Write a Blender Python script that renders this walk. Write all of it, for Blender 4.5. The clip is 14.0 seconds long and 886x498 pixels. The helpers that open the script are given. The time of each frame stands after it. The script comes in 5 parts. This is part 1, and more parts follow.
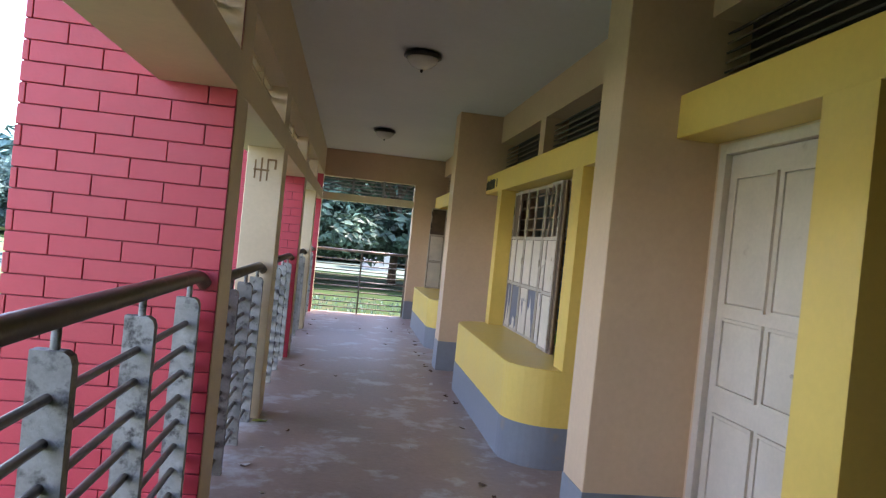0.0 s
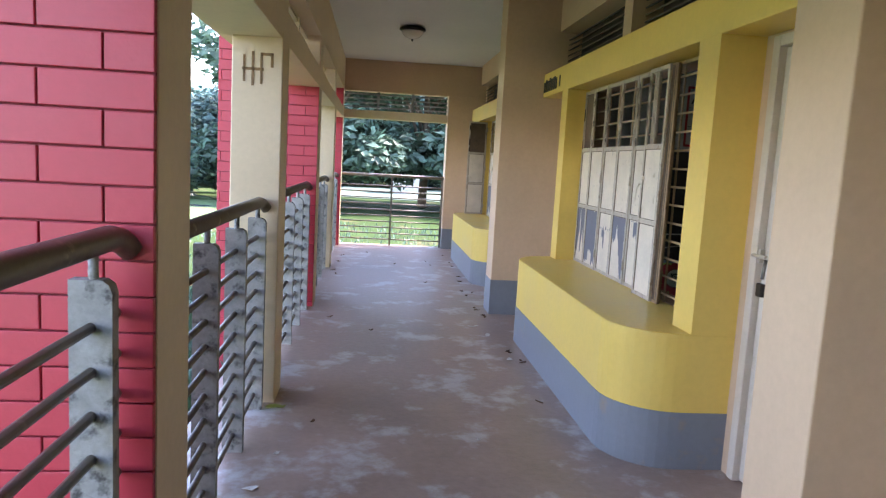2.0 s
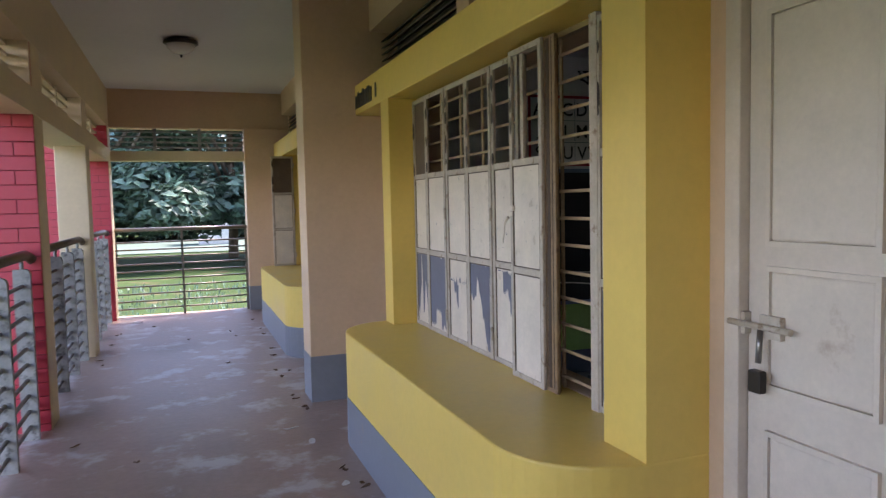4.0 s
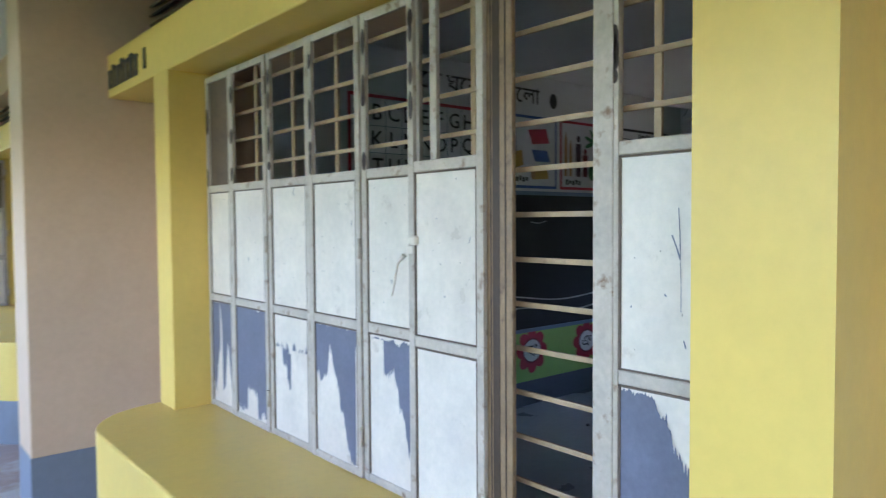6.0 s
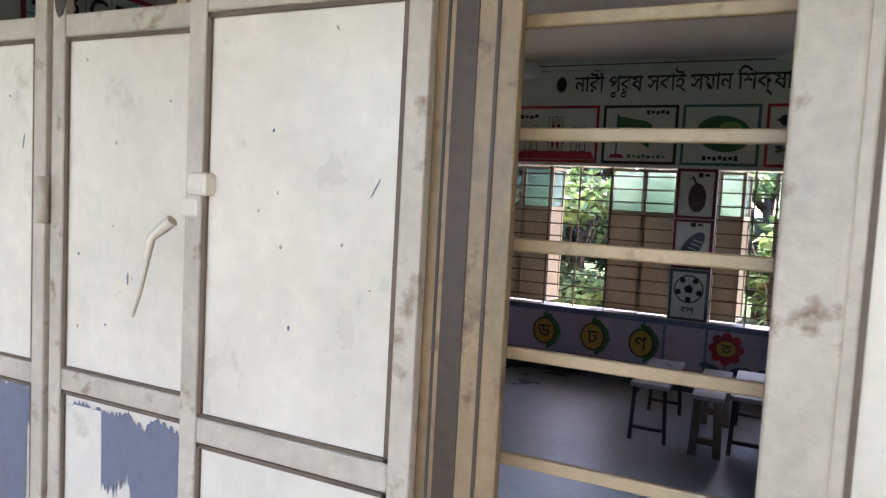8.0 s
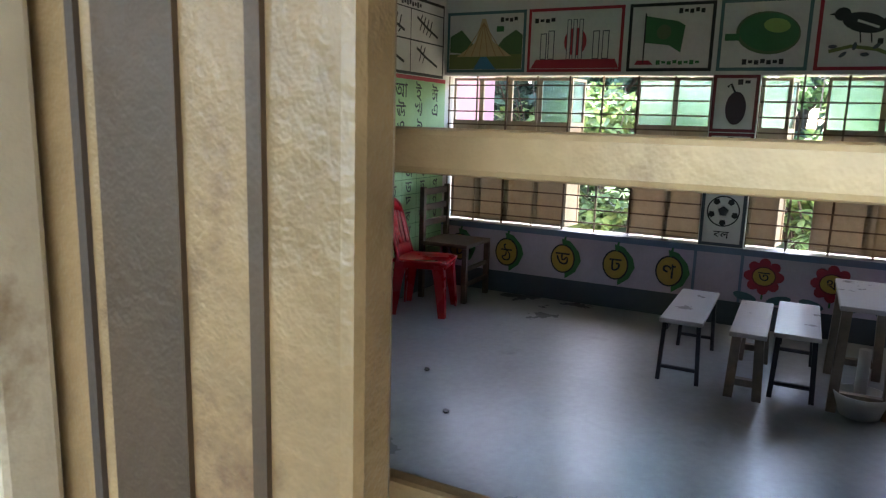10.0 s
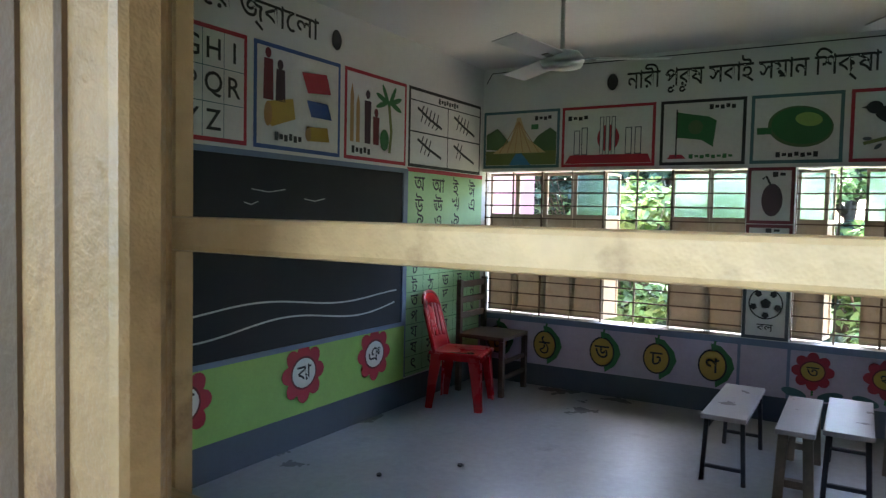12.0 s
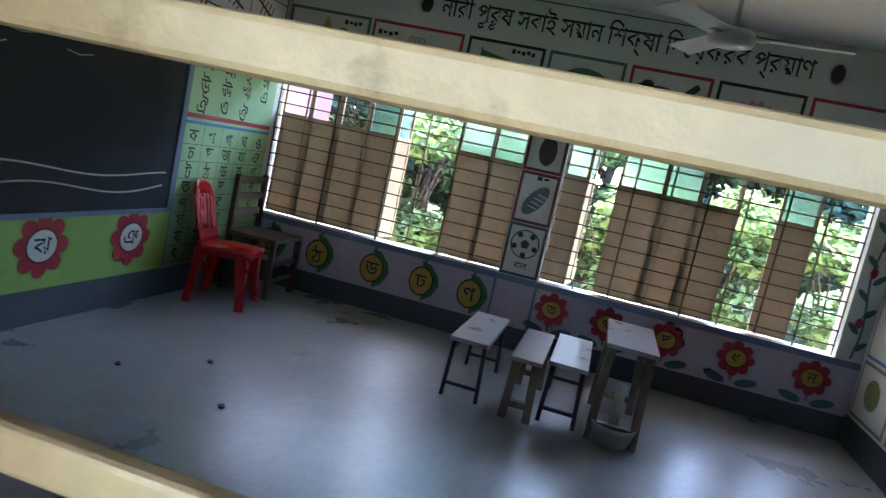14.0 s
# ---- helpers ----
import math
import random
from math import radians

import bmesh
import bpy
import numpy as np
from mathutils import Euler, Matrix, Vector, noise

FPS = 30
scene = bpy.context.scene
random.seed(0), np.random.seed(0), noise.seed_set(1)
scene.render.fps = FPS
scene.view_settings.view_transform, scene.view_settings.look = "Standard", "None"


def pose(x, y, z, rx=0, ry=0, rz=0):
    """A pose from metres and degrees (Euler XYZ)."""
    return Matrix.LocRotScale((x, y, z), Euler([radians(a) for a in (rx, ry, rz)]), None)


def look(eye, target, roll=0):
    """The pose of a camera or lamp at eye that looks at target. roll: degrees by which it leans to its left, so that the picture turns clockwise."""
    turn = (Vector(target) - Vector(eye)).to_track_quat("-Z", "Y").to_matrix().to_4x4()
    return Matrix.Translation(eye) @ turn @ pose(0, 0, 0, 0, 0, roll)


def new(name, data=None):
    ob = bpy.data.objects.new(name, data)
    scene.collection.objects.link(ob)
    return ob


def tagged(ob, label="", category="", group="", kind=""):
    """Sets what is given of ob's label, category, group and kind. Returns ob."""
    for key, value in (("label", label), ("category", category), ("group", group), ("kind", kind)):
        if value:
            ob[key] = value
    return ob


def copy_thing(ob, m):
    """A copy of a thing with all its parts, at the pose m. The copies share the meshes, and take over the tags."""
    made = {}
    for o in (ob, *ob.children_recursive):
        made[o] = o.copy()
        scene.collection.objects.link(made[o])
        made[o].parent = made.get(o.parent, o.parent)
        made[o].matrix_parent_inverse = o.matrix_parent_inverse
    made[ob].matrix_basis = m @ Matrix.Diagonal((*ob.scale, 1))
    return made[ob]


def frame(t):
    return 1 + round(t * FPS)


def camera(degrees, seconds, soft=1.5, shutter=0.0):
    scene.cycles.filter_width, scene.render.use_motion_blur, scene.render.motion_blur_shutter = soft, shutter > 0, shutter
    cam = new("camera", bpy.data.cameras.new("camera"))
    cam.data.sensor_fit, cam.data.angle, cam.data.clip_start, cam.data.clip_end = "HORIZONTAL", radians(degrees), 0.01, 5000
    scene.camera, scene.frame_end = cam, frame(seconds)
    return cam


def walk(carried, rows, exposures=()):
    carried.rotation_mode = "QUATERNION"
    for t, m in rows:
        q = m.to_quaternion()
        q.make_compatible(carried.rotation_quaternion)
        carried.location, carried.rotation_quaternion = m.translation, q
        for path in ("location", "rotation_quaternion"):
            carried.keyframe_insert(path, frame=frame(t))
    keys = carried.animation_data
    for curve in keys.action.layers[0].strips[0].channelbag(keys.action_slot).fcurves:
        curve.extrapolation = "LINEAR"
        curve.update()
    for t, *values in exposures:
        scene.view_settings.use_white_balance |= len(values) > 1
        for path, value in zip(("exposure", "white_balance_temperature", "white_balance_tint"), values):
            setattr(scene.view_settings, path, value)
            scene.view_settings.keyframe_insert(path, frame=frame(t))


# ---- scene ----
cam = camera(65.0, 14.0, soft=1.25, shutter=0.2)
PATH = [
    (0, (0.323, 1.08, 1.443), (0.594, 3.062, 1.429), 5.8),
    (0.5, (0.346, 1.411, 1.447), (0.528, 3.402, 1.385), 4.6),
    (1, (0.293, 1.689, 1.442), (0.294, 3.68, 1.248), 6.1),
    (1.5, (0.255, 2.115, 1.428), (0.341, 4.108, 1.279), 4.1),
    (2, (0.303, 2.5, 1.416), (0.509, 4.474, 1.169), 3.2),
    (2.5, (0.342, 2.835, 1.391), (0.343, 4.82, 1.145), 4.1),
    (3, (0.373, 3.244, 1.397), (0.58, 5.225, 1.215), 3.0),
    (3.5, (0.461, 3.593, 1.375), (0.888, 5.535, 1.16), 2.1),
    (3.7, (0.543, 3.759, 1.411), (1.11, 5.672, 1.263), -0.1),
    (5.8, (0.811, 5.081, 1.431), (1.935, 6.732, 1.329), 1.8),
    (6, (0.837, 5.227, 1.438), (2.131, 6.749, 1.359), -0.4),
    (6.5, (0.896, 5.511, 1.445), (2.433, 6.784, 1.309), 0.5),
    (7, (1.086, 5.755, 1.455), (2.635, 7.019, 1.437), -3.2),
    (7.5, (1.246, 5.958, 1.416), (3.009, 6.9, 1.367), 3.2),
    (10, (1.86, 6.239, 1.356), (3.611, 7.136, 0.995), 1.7),
    (10.5, (1.872, 6.195, 1.353), (3.486, 7.358, 1.145), -2.8),
    (11, (1.881, 6.206, 1.357), (3.478, 7.406, 1.262), -2.5),
    (11.5, (1.85, 6.162, 1.364), (3.491, 7.304, 1.305), -0.7),
    (12, (1.859, 6.163, 1.357), (3.57, 7.194, 1.258), 1.2),
    (12.5, (1.867, 6.185, 1.35), (3.649, 7.081, 1.206), 4.2),
    (13, (1.871, 6.203, 1.351), (3.725, 6.931, 1.17), 8.0),
    (13.5, (1.852, 6.158, 1.336), (3.734, 6.786, 1.089), 8.8),
    (14, (1.894, 6.163, 1.335), (3.828, 6.594, 1.064), 12.4),
]
EXPOSURES = [(0, 3.42, 6800, 28), (0.5, 3.62, 6750, 27), (1, 3.56, 6850, 27), (1.5, 3.55, 6850, 27), (2, 3.8, 6700, 27), (2.6, 3.62, 6750, 29), (3.6, 3.18, 6900, 33), (5.8, 4.15, 5750, 20), (6.5, 4.1, 5800, 22), (7.5, 4.08, 6500, 31), (9.8, 4.65, 6850, 17), (11.0, 4.9, 6600, 16), (12.5, 4.95, 6400, 14), (14, 4.8, 6200, 14)]
walk(cam, [(t, look(eye, target, roll)) for t, eye, target, roll in PATH], EXPOSURES)

# ---- light ----
world = bpy.data.worlds.new("sky")
scene.world = world
world.use_nodes = True
wn = world.node_tree.nodes
sky = wn.new("ShaderNodeTexSky")
sky.sky_type = 'NISHITA'
sky.sun_disc = False
sky.sun_elevation = radians(57)
sky.sun_rotation = radians(70)
sky.air_density, sky.dust_density = 1.0, 1.0
wn["Background"].inputs["Strength"].default_value = 0.15
world.node_tree.links.new(sky.outputs[0], wn["Background"].inputs["Color"])
sun = new("sun", bpy.data.lights.new("sun", 'SUN'))
sun.data.energy, sun.data.angle, sun.data.color = 3.2, radians(12), (1.0, 0.95, 0.88)
sun.matrix_world = look((12, 4, 20), (0, 0, 0))

# ---- materials ----
def material(name, col, rough=0.6, var=0.12, scale=1.5, fine=45.0, bump=0.15, metal=0.0, dirt=None, dirt_at=0.62, coat=0.0, spec=0.5):
    """A painted, stony or metal surface: a slow and a fine variation, optional dirt patches, fine relief."""
    m = bpy.data.materials.new(name)
    m.use_nodes = True
    n, l = m.node_tree.nodes, m.node_tree.links
    b = n["Principled BSDF"]
    b.inputs["Metallic"].default_value = metal
    b.inputs["Coat Weight"].default_value = coat
    b.inputs["Specular IOR Level"].default_value = spec
    tc = n.new("ShaderNodeTexCoord")
    info = n.new("ShaderNodeObjectInfo")
    add = n.new("ShaderNodeVectorMath")
    add.operation = 'ADD'
    l.new(tc.outputs["Object"], add.inputs[0])
    l.new(info.outputs["Random"], add.inputs[1])

    def noise_node(s, detail):
        t = n.new("ShaderNodeTexNoise")
        t.inputs["Scale"].default_value, t.inputs["Detail"].default_value, t.inputs["Roughness"].default_value = s, detail, 0.62
        l.new(add.outputs[0], t.inputs["Vector"])
        return t

    slow, quick = noise_node(scale, 5), noise_node(fine, 4)
    c = Vector(col)
    ramp = n.new("ShaderNodeValToRGB")
    ramp.color_ramp.elements[0].position, ramp.color_ramp.elements[1].position = 0.3, 0.72
    ramp.color_ramp.elements[0].color = (*(c * (1 - var)), 1)
    ramp.color_ramp.elements[1].color = (*[min(1, v * (1 + var * 0.7)) for v in c], 1)
    l.new(slow.outputs["Fac"], ramp.inputs["Fac"])
    mix = n.new("ShaderNodeMix")
    mix.data_type, mix.blend_type = 'RGBA', 'MULTIPLY'
    mix.inputs["Factor"].default_value = var * 1.6
    l.new(ramp.outputs["Color"], mix.inputs["A"])
    l.new(quick.outputs["Fac"], mix.inputs["B"])
    out = mix.outputs["Result"]
    if dirt:
        spots = noise_node(scale * 2.3, 9)
        cut = n.new("ShaderNodeMapRange")
        cut.inputs["From Min"].default_value, cut.inputs["From Max"].default_value = dirt_at, dirt_at + 0.12
        l.new(spots.outputs["Fac"], cut.inputs["Value"])
        over = n.new("ShaderNodeMix")
        over.data_type = 'RGBA'
        l.new(cut.outputs["Result"], over.inputs["Factor"])
        l.new(out, over.inputs["A"])
        over.inputs["B"].default_value = (*dirt, 1)
        out = over.outputs["Result"]
    l.new(out, b.inputs["Base Color"])
    rr = n.new("ShaderNodeMapRange")
    rr.inputs["To Min"].default_value, rr.inputs["To Max"].default_value = max(0.03, rough - 0.12), min(1, rough + 0.12)
    l.new(slow.outputs["Fac"], rr.inputs["Value"])
    l.new(rr.outputs["Result"], b.inputs["Roughness"])
    bp = n.new("ShaderNodeBump")
    bp.inputs["Strength"].default_value, bp.inputs["Distance"].default_value = bump, 0.004
    l.new(quick.outputs["Fac"], bp.inputs["Height"])
    l.new(bp.outputs["Normal"], b.inputs["Normal"])
    return m


M = {}
M["cream"] = material("cream_paint", (0.67, 0.52, 0.33), 0.55, 0.10, 1.2, 30, 0.2, dirt=(0.34, 0.22, 0.12), dirt_at=0.70)
M["beige"] = material("beige_paint", (0.63, 0.425, 0.265), 0.6, 0.10, 1.0, 30, 0.2, dirt=(0.42, 0.28, 0.17), dirt_at=0.70)
M["white_ceiling"] = material("ceiling_whitewash", (0.62, 0.60, 0.56), 0.8, 0.06, 0.8, 20, 0.2)
M["yellow"] = material("yellow_paint", (0.79, 0.53, 0.115), 0.38, 0.08, 1.3, 30, 0.15, dirt=(0.50, 0.33, 0.08), dirt_at=0.70)
M["grey_dado"] = material("grey_enamel", (0.20, 0.21, 0.23), 0.5, 0.10, 2.0, 30, 0.15, dirt=(0.26, 0.20, 0.15), dirt_at=0.62)
M["red"] = material("red_paint", (0.50, 0.035, 0.055), 0.5, 0.10, 1.5, 40, 0.25)
M["red_joint"] = material("red_joint_paint", (0.22, 0.015, 0.025), 0.7, 0.1)
M["concrete"] = material("concrete", (0.30, 0.29, 0.27), 0.8, 0.25, 3.0, 60, 0.5, dirt=(0.09, 0.085, 0.08), dirt_at=0.56)
M["post"] = material("worn_grey_post", (0.34, 0.33, 0.30), 0.65, 0.3, 7.0, 60, 0.5, dirt=(0.05, 0.045, 0.04), dirt_at=0.53)
M["rail"] = material("dusty_rail_paint", (0.17, 0.14, 0.11), 0.4, 0.2, 6, 60, 0.2, metal=0.2, dirt=(0.30, 0.26, 0.20), dirt_at=0.6)
M["steel_white"] = material("cream_enamel_on_steel", (0.76, 0.645, 0.51), 0.32, 0.13, 5, 50, 0.12, dirt=(0.46, 0.36, 0.26), dirt_at=0.62)
M["steel_frame"] = material("worn_steel_frame_paint", (0.56, 0.46, 0.35), 0.4, 0.2, 9, 70, 0.3, dirt=(0.20, 0.11, 0.055), dirt_at=0.58)
M["grille_paint"] = material("tan_grille_paint", (0.50, 0.335, 0.18), 0.42, 0.22, 7, 70, 0.3, dirt=(0.16, 0.08, 0.035), dirt_at=0.62)
M["stack_paint"] = material("worn_brown_cream_edge_paint", (0.34, 0.21, 0.105), 0.4, 0.3, 12, 80, 0.4, dirt=(0.12, 0.06, 0.03), dirt_at=0.58)
M["chip"] = material("worn_chip", (0.40, 0.33, 0.26), 0.6, 0.2, 8, 60)
M["edge_brown"] = material("dark_brown_edge", (0.075, 0.04, 0.02), 0.5, 0.3, 9, 70, 0.3)
M["peeled"] = material("grey_undercoat", (0.16, 0.16, 0.20), 0.55, 0.2, 7, 70, 0.2)
M["rust"] = material("brown_rusty_steel", (0.17, 0.11, 0.07), 0.6, 0.3, 8, 60, 0.3)
M["louver"] = material("dark_louver_wood", (0.07, 0.045, 0.035), 0.6, 0.3, 5, 60, 0.3)
M["door"] = material("off_white_door_paint", (0.64, 0.53, 0.42), 0.45, 0.12, 3, 50, 0.2, dirt=(0.40, 0.30, 0.22), dirt_at=0.66)
M["metal"] = material("dull_metal", (0.30, 0.27, 0.24), 0.35, 0.2, 8, 60, 0.1, metal=0.8)
M["bronze"] = material("dark_bronze", (0.035, 0.025, 0.02), 0.35, 0.2, 8, 60, 0.1, metal=0.4)
M["opal"] = material("opal_glass", (0.70, 0.66, 0.58), 0.2, 0.05)
M["room_white"] = material("room_white_paint", (0.70, 0.71, 0.68), 0.6, 0.06, 1.0, 30, 0.15)
M["room_floor"] = material("polished_cement", (0.36, 0.375, 0.39), 0.30, 0.22, 1.3, 25, 0.12, dirt=(0.20, 0.21, 0.22), dirt_at=0.60)
# corridor floor: the grey dirt patches paint the sky's sheen into the colour
M["floor"] = material("dusty_cement_with_sheen", (0.36, 0.245, 0.185), 0.36, 0.22, 1.6, 22, 0.45, dirt=(0.42, 0.385, 0.36), dirt_at=0.53)
M["slate"] = material("slate_grey_enamel", (0.075, 0.095, 0.115), 0.4, 0.12, 2.0, 30, 0.1)


# ---- building helpers ----
ORIGIN = {}
SHIFT = Vector((0, 0, 0))
ROOM_SHIFT = Vector((0.095, 0.075, 0))


def add_box(bm, x0, y0, z0, x1, y1, z1):
    v = [bm.verts.new((x, y, z)) for x in (x0, x1) for y in (y0, y1) for z in (z0, z1)]
    for f in ((0, 1, 3, 2), (4, 6, 7, 5), (0, 4, 5, 1), (2, 3, 7, 6), (0, 2, 6, 4), (1, 5, 7, 3)):
        bm.faces.new([v[i] for i in f])


def boxes(*dims, bevel=0.0):
    bm = bmesh.new()
    for d in dims:
        add_box(bm, *d)
    bmesh.ops.recalc_face_normals(bm, faces=bm.faces)
    if bevel:
        bmesh.ops.bevel(bm, geom=bm.edges[:], offset=bevel, segments=2, profile=0.5, affect='EDGES')
    return bm


def add_tube(bm, path, r, sides=10, caps=True):
    """A round bar along a path of points; r is one radius or one for each point."""
    pts = [Vector(p) for p in path]
    rings = []
    for i, p in enumerate(pts):
        d = (pts[min(i + 1, len(pts) - 1)] - pts[max(i - 1, 0)]).normalized()
        side = d.cross(Vector((0, 0, 1)) if abs(d.z) < 0.9 else Vector((0, 1, 0))).normalized()
        up = side.cross(d)
        rad = r[i] if isinstance(r, (list, tuple)) else r
        rings.append([bm.verts.new(p + side * rad * math.cos(a) + up * rad * math.sin(a)) for a in (2 * math.pi * k / sides for k in range(sides))])
    for a, b in zip(rings, rings[1:]):
        for k in range(sides):
            bm.faces.new((a[k], a[(k + 1) % sides], b[(k + 1) % sides], b[k])).smooth = True
    if caps:
        bm.faces.new(rings[0][::-1])
        bm.faces.new(rings[-1])


def tube(path, r, sides=10):
    bm = bmesh.new()
    add_tube(bm, path, r, sides)
    bmesh.ops.recalc_face_normals(bm, faces=bm.faces)
    return bm


def prism(outline, z0, z1, bevel=0.0):
    """An upright prism over an outline of (x, y)."""
    bm = bmesh.new()
    low = [bm.verts.new((x, y, z0)) for x, y in outline]
    high = [bm.verts.new((x, y, z1)) for x, y in outline]
    bm.faces.new(low[::-1])
    top = bm.faces.new(high)
    k = len(outline)
    for i in range(k):
        bm.faces.new((low[i], low[(i + 1) % k], high[(i + 1) % k], high[i]))
    bmesh.ops.recalc_face_normals(bm, faces=bm.faces)
    if bevel:
        bmesh.ops.bevel(bm, geom=list(top.edges), offset=bevel, segments=3, profile=0.5, affect='EDGES')
    return bm


def lathe(profile, centre, sides=24):
    """A turned shape from (radius, z) pairs about an upright axis."""
    bm = bmesh.new()
    rings = [[bm.verts.new((centre[0] + r * math.cos(a), centre[1] + r * math.sin(a), centre[2] + z)) for a in (2 * math.pi * k / sides for k in range(sides))] for r, z in profile]
    for a, b in zip(rings, rings[1:]):
        for k in range(sides):
            bm.faces.new((a[k], a[(k + 1) % sides], b[(k + 1) % sides], b[k])).smooth = True
    bm.faces.new(rings[0])
    bm.faces.new(rings[-1])
    bmesh.ops.recalc_face_normals(bm, faces=bm.faces)
    return bm


def part(name, bm, mat, parent=None, label=""):
    """Links a bmesh, given in world metres, as one mesh object, under a thing if one is given."""
    at = ORIGIN.get(parent, Vector((0, 0, 0)))
    if parent is not None:
        bmesh.ops.translate(bm, vec=-at, verts=bm.verts)
    me = bpy.data.meshes.new(name)
    bm.to_mesh(me)
    bm.free()
    me.materials.append(M[mat] if isinstance(mat, str) else mat)
    ob = new(name, me)
    if parent is not None:
        ob.parent = parent
    else:
        ob.location = SHIFT
    ORIGIN[ob] = at
    return tagged(ob, label=label)


def thing(name, at, label, category, group=""):
    ob = new(name)
    ob.empty_display_size = 0.1
    ob.location = Vector(at) + SHIFT
    ORIGIN[ob] = Vector(at)
    return tagged(ob, label, category, group)


def setting(name, bm, mat, label, category=""):
    return tagged(part(name, bm, mat, None, label), category=category or name.split("_")[0], kind="structure")


def oval(u, v, a, b, k=20, turn=0.0):
    t = radians(turn)
    return [(u + a * math.cos(q) * math.cos(t) - b * math.sin(q) * math.sin(t), v + a * math.cos(q) * math.sin(t) + b * math.sin(q) * math.cos(t)) for q in (2 * math.pi * i / k for i in range(k))]


def stroke(pts, w):
    """A painted line as an outline."""
    left, right = [], []
    for i, p in enumerate(pts):
        a, b = pts[max(i - 1, 0)], pts[min(i + 1, len(pts) - 1)]
        dx, dy = b[0] - a[0], b[1] - a[1]
        n = math.hypot(dx, dy) or 1
        left.append((p[0] - dy / n * w / 2, p[1] + dx / n * w / 2))
        right.append((p[0] + dy / n * w / 2, p[1] - dx / n * w / 2))
    return left + right[::-1]

# ---- corridor: floor, ceiling, piers ----
CEIL = 2.97
setting("floor", boxes((-0.62, -3.2, -0.15, 2.2, 14.12, 0.0)), "floor", "dusty brown cement corridor floor with sky sheen painted as grey patches", "floor")
setting("ceiling", boxes((-1.3, -3.2, CEIL, 2.6, 14.3, CEIL + 0.14)), "white_ceiling", "plain grey-white plastered corridor ceiling", "ceiling")
setting("plinth", boxes((-0.60, -3.2, -1.0, 2.2, 14.10, -0.15)), "concrete", "stained concrete plinth under the veranda", "plinth")

PX = -0.222


def brick_fin(y0, y1):
    """A red brick-pattern pier that stands across the rail line, with a cream corridor edge."""
    fin = tagged(new("brick_pier"), "red painted brick-pattern pier with a cream edge", "pier", "red piers")
    ORIGIN[fin] = Vector((0, 0, 0))
    x0, x1 = -1.12, PX - 0.004
    part("pier_core", boxes((x0 + 0.008, y0 + 0.012, -1.0, x1, y1 - 0.012, 3.3)), "red_joint", fin)
    part("corridor_edge", boxes((x1 - 0.012, y0 + 0.021, 0.0, PX, y1 - 0.004, CEIL), bevel=0.002), "cream", fin, "cream painted pier edge")
    return fin


def brick_mesh(w, h, d):
    bm = boxes((0, 0, 0, w, d, h), bevel=0.0025)
    me = bpy.data.meshes.new("brick")
    bm.to_mesh(me)
    bm.free()
    me.materials.append(M["red"])
    return me


FIN_Y = ((4.25, 4.575), (9.03, 9.33), (13.72, 14.02))
COL_Y = ((-0.60, -0.30), (1.90, 2.18), (6.41, 6.69), (11.42, 11.70))
FINS = [brick_fin(a, b) for a, b in FIN_Y]
for a, b in COL_Y[2:]:
    col = setting("column", boxes((-0.48, a, -1.0, PX + 0.01, b, 2.06), bevel=0.006), "cream", "cream painted square veranda column with worn edges", "column")

# beam over the columns: lower beam, slatted slot, upper beam
setting("beam_low", boxes((-0.56, -3.2, 2.03, PX + 0.004, 14.0, 2.20), bevel=0.004), "cream", "cream plastered lower edge beam", "beam")
setting("beam_high", boxes((-0.56, -3.2, 2.48, PX + 0.002, 14.0, CEIL), bevel=0.003), "cream", "cream plastered upper edge beam", "beam")
for i, (a, b) in enumerate(((-0.3, 1.9), (2.18, 4.25), (4.575, 6.41), (6.69, 9.03), (9.33, 11.42), (11.70, 13.72))):
    grill = thing("slot_grille", (-0.4, a, 2.20), "cream slatted concrete grille in the slot above the beam", "grille", "slot grilles")
    for k in range(4):
        z = 2.235 + k * 0.07
        part("slat", boxes((-0.46, a, z, -0.34, b, z + 0.022)), "cream", grill)
    for k in range(1, 3):
        y = a + (b - a) * k / 3
        part("divider", boxes((-0.47, y - 0.03, 2.20, -0.33, y + 0.03, 2.48)), "cream", grill)
    part("end_block", boxes((-0.55, a - 0.335, 2.20, PX - 0.004, a + 0.02, 2.48)), "cream", grill)

# far end: beams, grille, corner pier
setting("end_beam", boxes((PX + 0.004, 13.9, 2.48, 2.2, 14.15, CEIL)), "beige", "beige end beam under the ceiling", "beam")
setting("end_lintel", boxes((PX + 0.004, 13.92, 2.05, 1.45, 14.12, 2.18), bevel=0.004), "cream", "cream lintel over the end opening", "beam")
setting("end_pier", boxes((1.45, 13.85, 0, 2.2, 14.15, 2.48), bevel=0.005), "beige", "beige corner pier at the corridor end", "pier")
setting("end_pier_dado", boxes((1.447, 13.847, 0.0, 1.62, 14.153, 0.33)), "grey_dado", "grey painted base band", "dado")
eg = thing("end_grille", (0.6, 14.02, 2.18), "thin dark slatted grille above the end opening", "grille")
for k in range(4):
    part("slat", boxes((PX, 14.0, 2.225 + k * 0.068, 1.45, 14.05, 2.245 + k * 0.068)), "concrete", eg)
for x in (0.32, 0.88):
    part("divider", boxes((x - 0.02, 13.99, 2.18, x + 0.02, 14.06, 2.48)), "concrete", eg)

